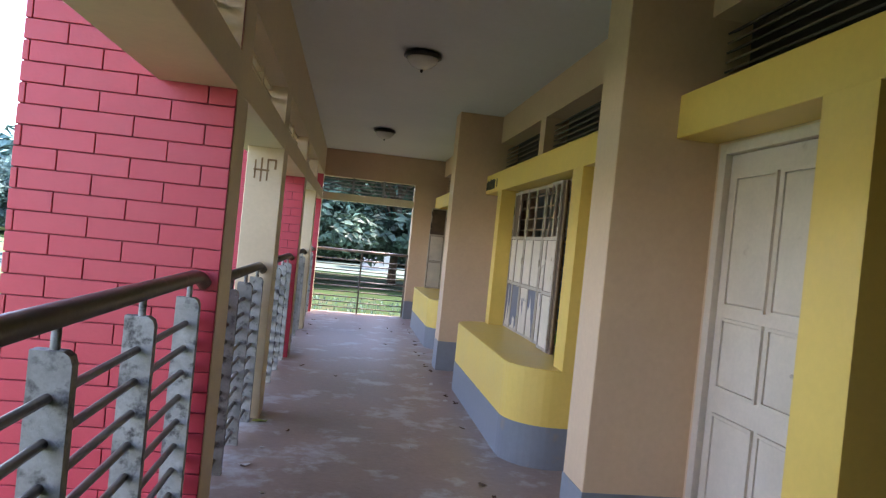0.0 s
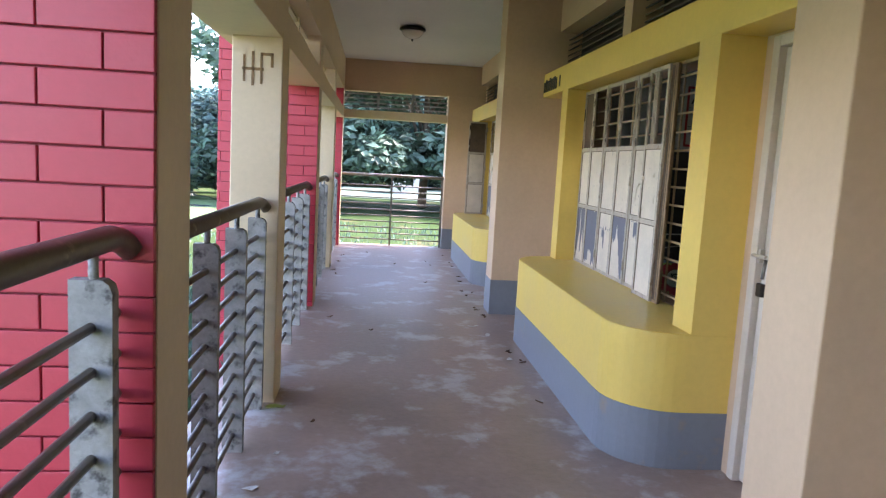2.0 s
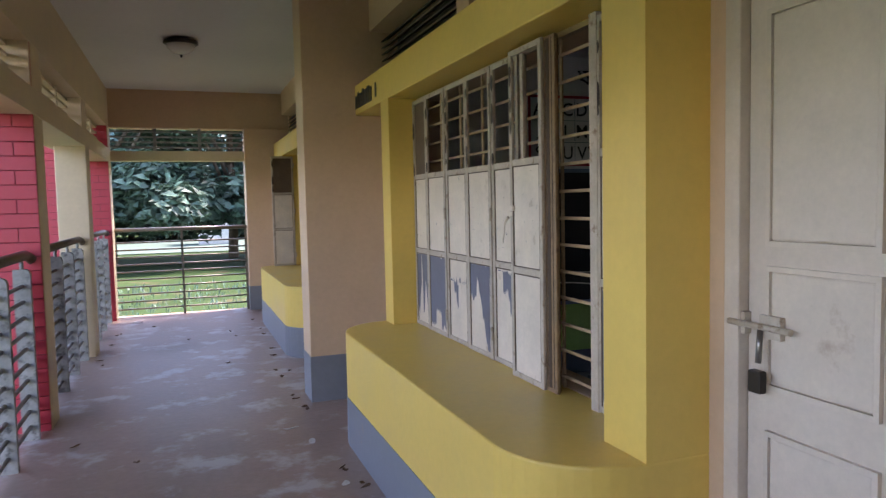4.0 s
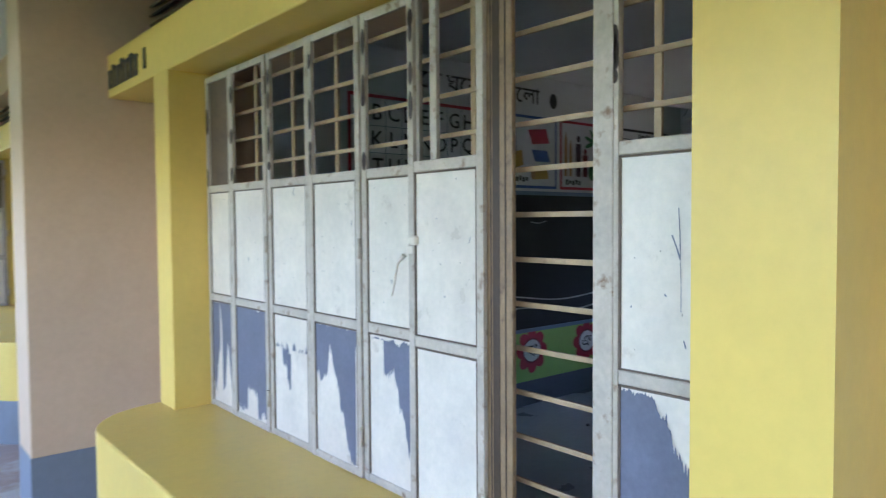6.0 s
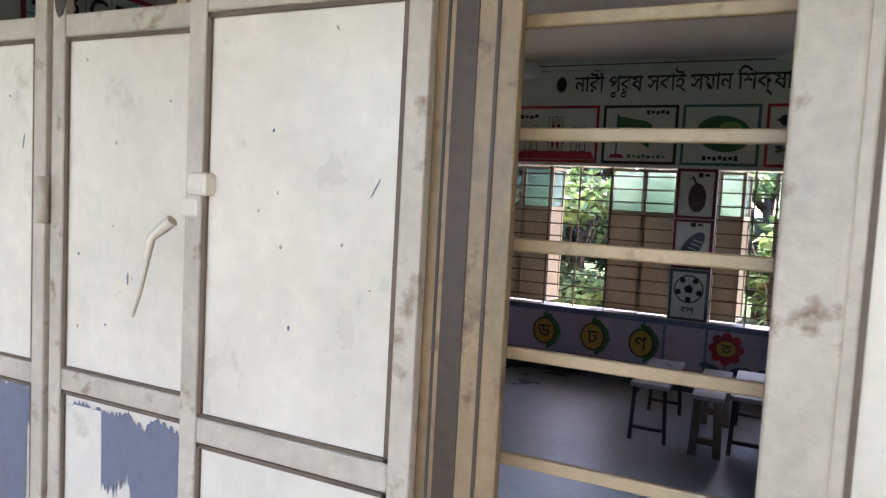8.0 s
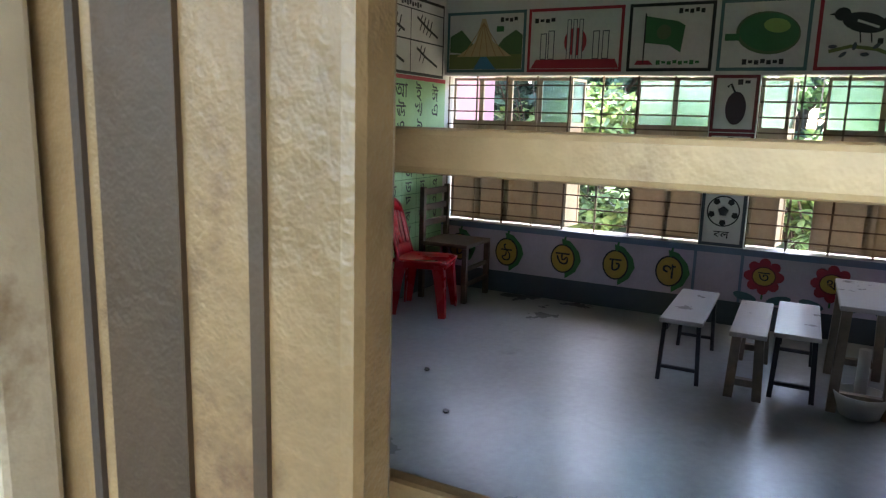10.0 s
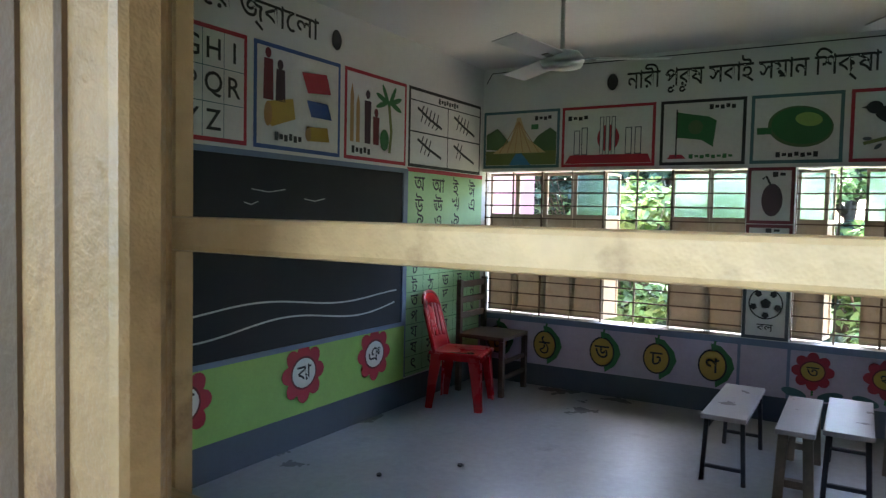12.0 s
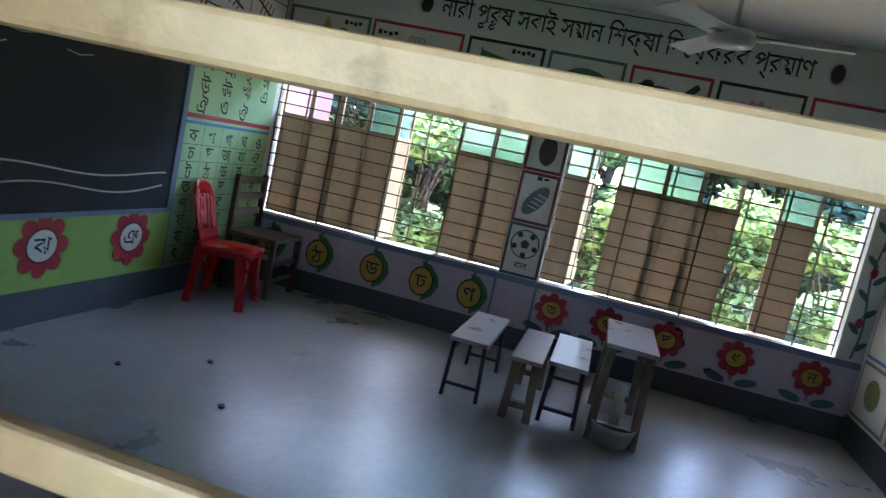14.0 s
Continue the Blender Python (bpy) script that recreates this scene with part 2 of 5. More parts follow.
# ---- right side: wall, pillars, bays ----
WX = 2.05
LEDGE = 0.67
BAYS = (-4.70, 0.0, 4.80)
PILLARS = ((-0.45, -0.15, 1.53), (4.25, 4.55, 1.54), (8.955, 9.26, 1.45))
for a, b, x in PILLARS:
    setting("pillar", boxes((x, a, 0, 2.2, b, CEIL), bevel=0.006), "beige", "beige painted wall pillar with a paler front", "pillar")
    setting("pillar_dado", boxes((x - 0.003, a - 0.003, 0, 2.04, b + 0.003, 0.333)), "grey_dado", "grey painted pillar base", "dado")


def arc(cx, cy, r, a0, a1, k):
    return [(cx + r * math.cos(radians(a0 + (a1 - a0) * i / k)), cy + r * math.sin(radians(a0 + (a1 - a0) * i / k))) for i in range(k + 1)]


def bay(s):
    """The wall with its yellow window bay, ledge, lintel and louvre openings, moved by s along the corridor."""
    y0, y1 = 4.55 + s, 8.955 + s
    wi0, wi1 = 5.80 + s, 8.105 + s
    d0, d1 = 4.60 + s, 5.505 + s
    e0, e1, so = 8.33 + s, 8.90 + s, 8.275 + s
    if s < 0:
        wi1, so, e0, e1 = 2.955, 3.21, 3.31, 4.20
    wall = boxes((WX, y0, 2.05, 2.2, y1, 2.33), (WX, y0, 2.66, 2.2, y1, CEIL), (WX, d1, 0, 2.2, wi0, 2.05), (WX, wi1, 0, 2.2, e0, 2.05),
                 (WX, wi0, 0, 2.2, wi1, LEDGE), (WX, y0, 0, 2.2, d0, 2.05), (WX, e1, 0, 2.2, y1, 2.05), (1.95, 7.10 + s, 2.27, 2.2, 7.26 + s, 2.66),
                 (1.95, y0, 2.66, WX, y1, CEIL))
    setting("wall_corridor", wall, "beige", "beige plastered classroom wall along the corridor", "wall")
    setting("lintel", boxes((1.83, y0, 2.06, WX, y1, 2.27), bevel=0.006), "yellow", "yellow painted lintel band over doors and window", "lintel")
    setting("window_surround", boxes((1.83, 5.59 + s, LEDGE - 0.002, WX, wi0, 2.062), (1.83, wi1, LEDGE - 0.002, WX, so, 2.062)), "yellow", "yellow painted window surround", "surround")
    outline = [(WX, 5.59 + s), (1.83, 5.59 + s)] + arc(1.83, 5.92 + s, 0.33, 268, 182, 10) + arc(1.83, so - 0.32, 0.33, 178, 92, 10) + [(1.83, so + 0.01), (WX, so + 0.01)]
    body = prism(outline, 0, LEDGE, 0.008)
    foot = prism([(x - (0.003 if x < 2 else 0), y + (-0.003 if y < 7 + s else 0.003)) for x, y in outline], 0.0, 0.285)
    setting("ledge", body, "yellow", "yellow painted parapet with a rounded window ledge", "ledge")
    setting("ledge_dado", foot, "grey_dado", "grey painted base of the parapet", "dado")


for s in BAYS:
    bay(s)
setting("wall_corridor", boxes((WX, 13.755, 0, 2.2, 13.86, CEIL)), "beige", "beige plastered wall by the corridor end", "wall")

# ---- classroom shell ----
SHIFT = ROOM_SHIFT
RX0, RX1, RY0, RY1, RZ = 2.105, 6.92, 4.25, 8.83, 2.56
BW = ((4.42, 6.48), (6.78, 8.83))
setting("room_floor", boxes((RX0, RY0 - 0.1, -0.15, RX1 + 0.2, RY1 + 0.2, 0.0)), "room_floor", "smooth grey cement classroom floor with worn patches", "floor")
setting("room_ceiling", boxes((RX0, RY0, RZ, RX1 + 0.25, RY1, RZ + 0.08)), "room_white", "plain whitewashed classroom ceiling", "ceiling")
setting("wall_back", boxes((RX1, RY0, 0, RX1 + 0.2, RY1, 0.55), (RX1, RY0, 1.72, RX1 + 0.2, RY1, RZ), (RX1, RY0, 0.55, RX1 + 0.2, BW[0][0], 1.72),
                           (RX1, BW[0][1], 0.55, RX1 + 0.2, BW[1][0], 1.72)), "room_white", "white painted back wall with two wide window openings", "wall")
setting("wall_blackboard", boxes((RX0, RY1, 0, RX1 + 0.2, RY1 + 0.13, CEIL)), "room_white", "white painted blackboard wall", "wall")
setting("wall_side", boxes((RX0, RY0 - 0.13, 0, RX1 + 0.2, RY0, CEIL)), "room_white", "white painted side wall of the classroom", "wall")
SHIFT = Vector((0, 0, 0))
# unseen back eave is lengthened to keep direct sun out of the room
setting("roof", boxes((2.2, -3.2, CEIL + 0.01, 8.85, 14.3, CEIL + 0.16)), "concrete", "flat concrete roof over the classrooms, with an added eave as sunshade", "roof")
# added out of view: keeps daylight off the near right-hand walls
setting("wall_veranda", boxes((-0.62, -3.2, -1.0, -0.56, 1.7, CEIL)), "beige", "added unseen wall that blocks daylight behind the start", "wall")
setting("wall_outer", boxes((2.2, 14.02, -1.0, 7.1, 14.15, CEIL), (2.2, -3.2, -1.0, 7.1, -3.07, CEIL), (7.03, -3.2, -1, 7.2, 4.26, CEIL), (7.03, 9.12, -1, 7.2, 14.15, CEIL), (7.03, 4.26, -1, 7.2, 9.12, -0.15), (-0.6, -3.3, 0, 2.2, -3.2, CEIL)), "beige", "plain outer walls of the neighbouring rooms", "wall")

# ---- ground ----
M["grass_ground"] = material("weedy_ground", (0.035, 0.065, 0.022), 0.95, 0.4, 0.4, 12, 0.6, dirt=(0.075, 0.055, 0.035), dirt_at=0.56, spec=0.05)
M["yard"] = material("pale_earth_yard", (0.40, 0.34, 0.25), 0.9, 0.25, 0.8, 15, 0.6, dirt=(0.16, 0.19, 0.07), dirt_at=0.55)
bm = bmesh.new()
bmesh.ops.create_grid(bm, x_segments=60, y_segments=60, size=400)
for v in bm.verts:
    v.co.z = -0.72
setting("ground", bm, "grass_ground", "weedy green and earthy ground", "ground")
setting("yard", prism([(7.2, -4), (11.5, -3), (13.5, 3), (12.6, 8), (14, 13), (10, 17), (7.2, 16)], -0.74, -0.70), "yard", "pale trodden earth yard behind the classroom", "ground")

# ---- railings ----
RAILX = -0.31


def railing(y0, y1, posts, bend, lift=0.0):
    """Handrail, plate posts and ten rungs between two supports."""
    r = thing("railing", (RAILX, y0, 0), "worn grey plate-post railing with brown pipe handrail", "railing", "veranda railings")
    end = [(RAILX, y1 - 0.05, 1.145 + lift), (RAILX + 0.012, y1 - 0.015, 1.135 + lift), (RAILX + 0.03, y1 + 0.01, 1.11 + lift)] if bend else [(RAILX, y1, 1.145 + lift)]
    part("handrail", tube([(RAILX, y0, 1.145 + lift)] + end, 0.031, 14), "rail", r, "brown pipe handrail")
    for y in posts:
        p = [(RAILX - 0.047, 0), (RAILX + 0.047, 0), (RAILX + 0.047, 1.035 + lift), (RAILX + 0.040, 1.055 + lift), (RAILX + 0.025, 1.065 + lift), (RAILX - 0.047, 1.065 + lift)]
        bm = bmesh.new()
        a = [bm.verts.new((x, y - 0.02, z)) for x, z in p]
        b = [bm.verts.new((x, y + 0.02, z)) for x, z in p]
        bm.faces.new(a)
        bm.faces.new(b[::-1])
        for i in range(len(p)):
            bm.faces.new((a[i], b[i], b[(i + 1) % len(p)], a[(i + 1) % len(p)]))
        bmesh.ops.recalc_face_normals(bm, faces=bm.faces)
        post = part("post", bm, "post", r, "chipped grey plate post with black stains")
        part("stub", tube([(RAILX, y, 1.04 + lift), (RAILX, y, 1.125 + lift)], 0.012, 8), "post", post)
    for k in range(10):
        z = 0.085 + k * (0.0975 + 0.1 * lift)
        part("rung", tube([(RAILX, y0, z), (RAILX, y1 - 0.01, z)], 0.0125, 8), "rail", r)


railing(-2.6, 4.25, [4.10 - 0.67 * k for k in range(10)], True, 0.05)
railing(4.575, 6.41, [5.17, 5.74, 6.31], True)
railing(6.69, 9.03, [8.88 - 0.6 * k for k in range(4)], True)
railing(9.33, 11.42, [11.28 - 0.6 * k for k in range(4)], True)
railing(11.70, 13.72, [13.58 - 0.6 * k for k in range(3)], True)
er = thing("end_railing", (0.6, 14.0, 0), "grey-green horizontal pipe railing across the corridor end", "railing")
part("handrail", tube([(PX, 14.0, 1.15), (1.45, 14.0, 1.15)], 0.026, 12), "rail", er)
for k in range(10):
    part("rung", tube([(PX, 14.0, 0.1 + k * 0.098), (1.45, 14.0, 0.1 + k * 0.098)], 0.011, 8), "rail", er)
for x in (0.6, 1.43):
    part("post", boxes((x - 0.015, 13.985, 0, x + 0.015, 14.015, 1.15)), "rail", er)

# ---- ceiling lamps ----
for x, y in ((0.77, 6.70), (0.68, 10.9), (0.78, 2.6)):
    lamp = thing("ceiling_lamp", (x, y, CEIL), "unlit domed ceiling lamp with dark metal ring", "lamp", "corridor lamps")
    part("base_ring", lathe([(0.10, 0), (0.15, -0.02), (0.155, -0.045), (0.135, -0.055)], (x, y, CEIL)), "bronze", lamp)
    part("glass_dome", lathe([(0.13, -0.05), (0.118, -0.085), (0.085, -0.118), (0.04, -0.138), (0.008, -0.142)], (x, y, CEIL)), "opal", lamp, "frosted glass dome")
    part("finial", lathe([(0.008, -0.138), (0.013, -0.152), (0.008, -0.166), (0.002, -0.17)], (x, y, CEIL), 12), "bronze", lamp)

# ---- louvres ----
for s in BAYS:
    for a, b in ((4.55 + s, 7.10 + s), (7.26 + s, 8.955 + s)):
        lv = thing("louvre_vent", (WX, a, 2.33), "dark brown slatted louvre vent above the lintel", "vent", "louvre vents")
        # added dark sheet, stands in for the unlit room behind the slats
        part("backing", boxes((2.16, a, 2.30, 2.19, b, 2.66)), "louver", lv)
        for k in range(7):
            z = 2.325 + k * 0.047
            bm = boxes((2.035, a, z, 2.10, b, z + 0.010))
            bmesh.ops.rotate(bm, cent=(2.075, a, z), matrix=Matrix.Rotation(radians(-28), 3, 'Y'), verts=bm.verts)
            part("slat", bm, "rust" if k % 2 else "louver", lv)

# ---- doors ----


def door(y0, y1, side):
    """A panelled door in the wall plane with a bolt on the given side."""
    d = thing("door", (WX, y0, 0), "off-white painted wooden panel door, closed and bolted", "door", "classroom doors")
    x = WX + 0.012
    part("frame", boxes((x - 0.02, y0 - 0.02, 0, x + 0.06, y0 + 0.035, 2.05), (x - 0.02, y1 - 0.035, 0, x + 0.06, y1 + 0.02, 2.05), (x - 0.02, y0 + 0.035, 2.0, x + 0.06, y1 - 0.035, 2.05), bevel=0.004), "door", d)
    leaf = part("leaf", boxes((x + 0.012, y0 + 0.038, 0.01, x + 0.05, y1 - 0.038, 1.997), bevel=0.003), "door", d)
    w = (y1 - y0 - 0.076)
    cols = ((0.10, 0.46), (0.54, 0.90)) if w > 0.6 else ((0.16, 0.84),)
    for u0, u1 in cols:
        for z0, z1 in ((0.12, 0.78), (0.92, 1.22), (1.30, 1.88)):
            a, b = y0 + 0.038 + w * u0, y0 + 0.038 + w * u1
            pan = part("panel", boxes((x + 0.004, a, z0, x + 0.02, b, z1), bevel=0.007), "door", leaf)
            part("moulding", boxes((x - 0.001, a - 0.014, z0 - 0.014, x + 0.014, a, z1 + 0.014), (x - 0.001, b, z0 - 0.014, x + 0.014, b + 0.014, z1 + 0.014),
                                   (x - 0.001, a, z0 - 0.014, x + 0.014, b, z0), (x - 0.001, a, z1, x + 0.014, b, z1 + 0.014)), "door", leaf)
    yb = y1 - 0.05 if side > 0 else y0 + 0.05
    part("bolt", tube([(x - 0.02, yb - 0.16 * side, 1.075), (x - 0.02, yb + 0.05 * side, 1.075)], 0.009, 8), "steel_frame", d, "cream painted slide bolt")
    part("bolt_plate", boxes((x - 0.012, yb - 0.12, 1.045, x + 0.01, yb - 0.05, 1.105), (x - 0.012, yb + 0.0, 1.045, x + 0.01, yb + 0.03, 1.105)), "steel_frame", d)
    part("hasp", tube([(x - 0.018, yb - 0.06 * side, 1.07), (x - 0.03, yb - 0.065 * side, 0.98)], 0.008, 8), "metal", d)
    part("padlock", boxes((x - 0.04, yb - 0.06 * side - 0.022, 0.90, x - 0.015, yb - 0.06 * side + 0.022, 0.96), bevel=0.005), "bronze", d, "small dark padlock")


for s in BAYS:
    door(4.60 + s, 5.505 + s, 1)
    door(8.33 + s if s >= 0 else 3.31, 8.90 + s if s >= 0 else 4.20, -1)
# the neighbouring room's door ends at the near pillar
# ---- folding window leaves ----
LX = 1.98


def peel(parent, y0, y1, z0, z1, x, keep, seed, label=""):
    """A patch of bare undercoat with a ragged edge: keep gives, over the width, the share of height from the top that is bare."""
    rnd = random.Random(seed)
    bm = bmesh.new()
    k = 110
    last = None
    top, low = z1 - 0.003, z0 + 0.004
    for i in range(k + 1):
        u = i / k
        lo, hi = keep(u)
        jag = (rnd.random() - 0.5) * 0.05 + 0.08 * (noise.noise(Vector((u * 9, seed, 0.5))) + 0.6 * noise.noise(Vector((u * 27, seed, 7.5))) + 0.4 * noise.noise(Vector((u * 60, seed, 3.5))))
        a = top - (top - low) * max(0.0, lo + (jag if lo > 0.05 else 0.3 * jag))
        b = top - (top - low) * min(1.0, max(lo, hi + jag))
        y = y1 - 0.003 - (y1 - y0 - 0.006) * u
        now = (bm.verts.new((x, y, a)), bm.verts.new((x, y, min(a, b) - 0.0005)))
        if last:
            bm.faces.new((last[0], last[1], now[1], now[0]))
        last = now
    part("peeled_patch", bm, "peeled", parent, label or "bare grey undercoat where paint peeled")


def leaf(y0, y1, x, peels, seed, pane=False, thick=0.014, hinged=True):
    """One steel window leaf: frame, open top light, two sheet panels, peeled paint and hinges."""
    w = thing("window_leaf", (x, y0, 0.66), "cream enamelled steel window leaf with scuffed panels", "window leaf", "folding window leaves")
    f, z = 0.026, (0.672, 1.13, 1.578, 2.04)
    for ya, yb in ((y0 + 0.003, y0 + f), (y1 - f, y1 - 0.003)):
        part("stile", boxes((x, ya, z[0], x + thick, yb, z[3]), bevel=0.002), "steel_frame", w)
    for zz in z:
        t = 0.028 if zz not in (z[0], z[3]) else 0.024
        c = min(max(zz, z[0] + t / 2), z[3] - t / 2)
        part("rail", boxes((x + 0.001, y0 + f, c - t / 2, x + thick - 0.001, y1 - f, c + t / 2), bevel=0.003), "steel_frame", w)
    for i, (a, b) in enumerate(((z[0] + 0.024, z[1] - 0.014), (z[1] + 0.014, z[2] - 0.014))):
        p = part("sheet_panel", boxes((x + 0.006, y0 + f, a, x + 0.011, y1 - f, b)), "steel_white", w, "scuffed cream steel sheet")
        if i == 0 and peels:
            peel(p, y0 + f, y1 - f, a, b, x + 0.0045, peels, seed)
        for ya in (y0 + f, y1 - f - 0.005):
            part("bead", boxes((x + 0.002, ya, a, x + 0.0058, ya + 0.005, b)), "rust", w)
    # dark lines along the rails, drawn for the shadow at the panel edges
    for za, zb in ((z[1] - 0.019, z[1] - 0.0145), (z[2] - 0.019, z[2] - 0.0145), (z[1] + 0.0145, z[1] + 0.018)):
        part("bead", boxes((x + 0.002, y0 + f, za, x + 0.0058, y1 - f, zb)), "rust", w)
    q = random.Random(seed * 7 + 1)
    for k in range(9):
        cy, cz = q.uniform(y0 + f + 0.02, y1 - f - 0.02), q.uniform(1.17, 1.55)
        speck = prism(oval(0, 0, q.uniform(0.0006, 0.0016), q.uniform(0.001, 0.003) * (5 if k == 0 else 1), 7, q.uniform(-30, 30)), -0.0004, 0.0003)
        bmesh.ops.transform(speck, matrix=pose(x + 0.0055, cy, cz, 90, 0, 90), verts=speck.verts)
        part("paint_chip", speck, "peeled" if k % 3 == 0 else "chip", w)
    if pane:
        part("top_pane", boxes((x + 0.010, y0 + f, z[2] + 0.014, x + 0.015, y1 - f, z[3] - 0.024)), "rust", w, "brown filled top light")
    rnd = random.Random(seed + 50)
    for k in range(5):
        zz = z[2] + 0.03 + rnd.random() * 0.36
        chip = prism(oval(0, 0, 0.007 + 0.004 * rnd.random(), 0.012 + 0.03 * rnd.random(), 9), -0.0015, 0.001)
        bmesh.ops.transform(chip, matrix=pose(x, y1 - f + 0.008, zz, 90, 0, 90), verts=chip.verts)
        part("rust_chip", chip, "louver", w)
    for zz in (0.80, 1.36, 1.93) if hinged else ():
        part("hinge", tube([(x - 0.004, y0 + 0.001, zz - 0.03), (x - 0.004, y0 + 0.001, zz + 0.03)], 0.007, 8), "steel_frame", w)
    return w


def window(s, opened):
    """A folding steel window: leaves from the far jamb to the open bay, the folded stack, a fixed leaf and the grille behind."""
    Y = [8.102, 7.855, 7.545, 7.245, 6.942, 6.662, 6.375]
    def chip(u):
        return (0.28, 0.28 + (0.14 if 0.25 < u < 0.38 else 0.30 if 0.38 <= u < 0.5 else -0.3))

    bare = [lambda u: (0.0, 0.66 + 0.2 * math.sin(u * 14) - (0.5 if 0.38 < u < 0.5 else 0)), lambda u: (0.0, 0.97 - (0.20 if 0.35 < u < 0.7 else 0)), chip,
            lambda u: (0.0, 0.42 - 0.3 * max(0, 1 - abs(u - 0.36) / 0.1) if u < 0.42 else min(1.05, 0.30 + 1.6 * (u - 0.42)) if u < 0.95 else 0.1),
            lambda u: (0.03, -0.2 if u < 0.32 else 0.27 if u < 0.6 else min(0.78, 0.27 + 2.2 * (u - 0.6))), None]
    made = []
    for i in range(6):
        if opened and i == 0:
            continue
        made.append(leaf(Y[i + 1] + s, Y[i] + s, LX - (0.044 if i == 5 else 0.004 * (i % 2)), bare[i], i + 3, pane=(i == 0), hinged=(i % 2 == 1 and i < 5)))
    if opened:
        swung = leaf(0.0, 0.284, 0.0, None, 77, pane=True)
        swung.matrix_basis = pose(1.955, 8.09 + s, 0.66, 0, 0, 97)
        tagged(swung, "cream steel window leaf swung open over the ledge")
    # two leaves folded flat behind the last one, their edges towards the gap
    for x, y in ((1.952, 6.302), (1.969, 6.322)):
        e = thing("folded_leaf", (x, y + s, 0.66), "steel window leaf folded flat behind its neighbour", "window leaf", "folded leaves")
        wide = 6.385 - y
        part("edge_stile", boxes((x, y + s, 0.672, x + 0.014, y + wide + s, 2.04), bevel=0.003), "stack_paint", e)
        # narrow dark stripes laid on the face of the edge stile
        for k, (u0, u1, m) in enumerate(((0.22, 0.26, "edge_brown"), (0.46, 0.72, "edge_brown"), (0.78, 0.81, "louver"))):
            part("worn_stripe", boxes((x - 0.0014, y + wide * u0 + s, 0.69, x + 0.001, y + wide * u1 + s, 2.03)), m, e, "dark brown stripe along the edge")
        part("back_stile", boxes((x, y + 0.26 + s, 0.66, x + 0.014, y + 0.285 + s, 2.04), bevel=0.002), "steel_frame", e)
        part("sheet", boxes((x + 0.004, y + wide + s, 0.69, x + 0.009, y + 0.26 + s, 1.57)), "steel_white", e)
        for z in (0.672, 1.57, 2.016):
            part("rail", boxes((x, y + wide + s, z, x + 0.014, y + 0.26 + s, z + 0.024), bevel=0.002), "steel_frame", e)
    # fixed leaf by the near jamb
    fixed = leaf(5.80 + s, 6.066 + s, LX - 0.004, lambda u: (0.02 if u < 0.3 else 0.02 + 0.75 * ((u - 0.3) / 0.7) ** 1.5, 0.97), 31, hinged=False)
    for ya, za, yb, zb, wd in ((5.912, 1.46, 5.908, 1.37, 0.002), (5.925, 1.41, 5.908, 1.365, 0.003), (5.908, 1.36, 5.906, 1.27, 0.0012), (5.94, 1.30, 5.936, 1.296, 0.003)):
        line = stroke([(-ya, za), (-(ya + yb) / 2 + 0.001, (za + zb) / 2), (-yb, zb)], wd)
        bm = bmesh.new()
        bm.faces.new([bm.verts.new((LX + 0.001, -u + s, v)) for u, v in line])
        part("scratch", bm, "peeled", fixed, "dark scratch in the enamel")
    part("mullion", boxes((LX - 0.008, 6.05 + s, 0.668, LX + 0.03, 6.098 + s, 2.055), bevel=0.003), "steel_frame", made[-1])
    g = thing("window_grille", (2.03, 5.80 + s, 0.65), "cream painted flat-bar window grille", "grille", "corridor window grilles")
    part("grille_frame", boxes((2.015, 5.80 + s, 0.65, 2.045, 5.82 + s, 2.06), (2.015, 8.085 + s, 0.65, 2.045, 8.105 + s, 2.06), (2.015, 5.82 + s, 2.04, 2.045, 8.085 + s, 2.06), (2.015, 5.82 + s, 0.65, 2.045, 8.085 + s, 0.665)), "grille_paint", g)
    for k in range(-6, 7):
        z = 1.348 + 0.1045 * k
        part("bar", boxes((2.025, 5.82 + s, z - 0.0063, 2.033, 8.085 + s, z + 0.0063), bevel=0.002), "grille_paint", g)
    for y in (5.99, 6.088, 6.396, 6.515, 6.776, 7.16, 7.45, 7.74, 7.97):
        part("upright", boxes((2.034, y + s - 0.008, 0.665, 2.042, y + s + 0.008, 2.04)), "grille_paint", g)
    # latch with a tied cloth strip on the last leaf
    la = thing("window_latch", (LX - 0.04, 6.66 + s, 1.36), "small cream latch tied with a cloth strip", "latch", "latches")
    part("plate", boxes((LX - 0.045, 6.638 + s, 1.352, LX - 0.024, 6.668 + s, 1.378), bevel=0.006), "steel_white", la)
    part("tongue", boxes((LX - 0.052, 6.622 + s, 1.378, LX - 0.03, 6.652 + s, 1.402), bevel=0.006), "steel_white", la)
    part("cloth_strip", tube([(LX - 0.045, 6.675 + s, 1.35), (LX - 0.05, 6.70 + s, 1.33), (LX - 0.046, 6.72 + s, 1.27), (LX - 0.042, 6.735 + s, 1.24)], [0.007, 0.005, 0.003, 0.002], 6), "steel_white", la)


window(0.0, False)
window(4.80, True)

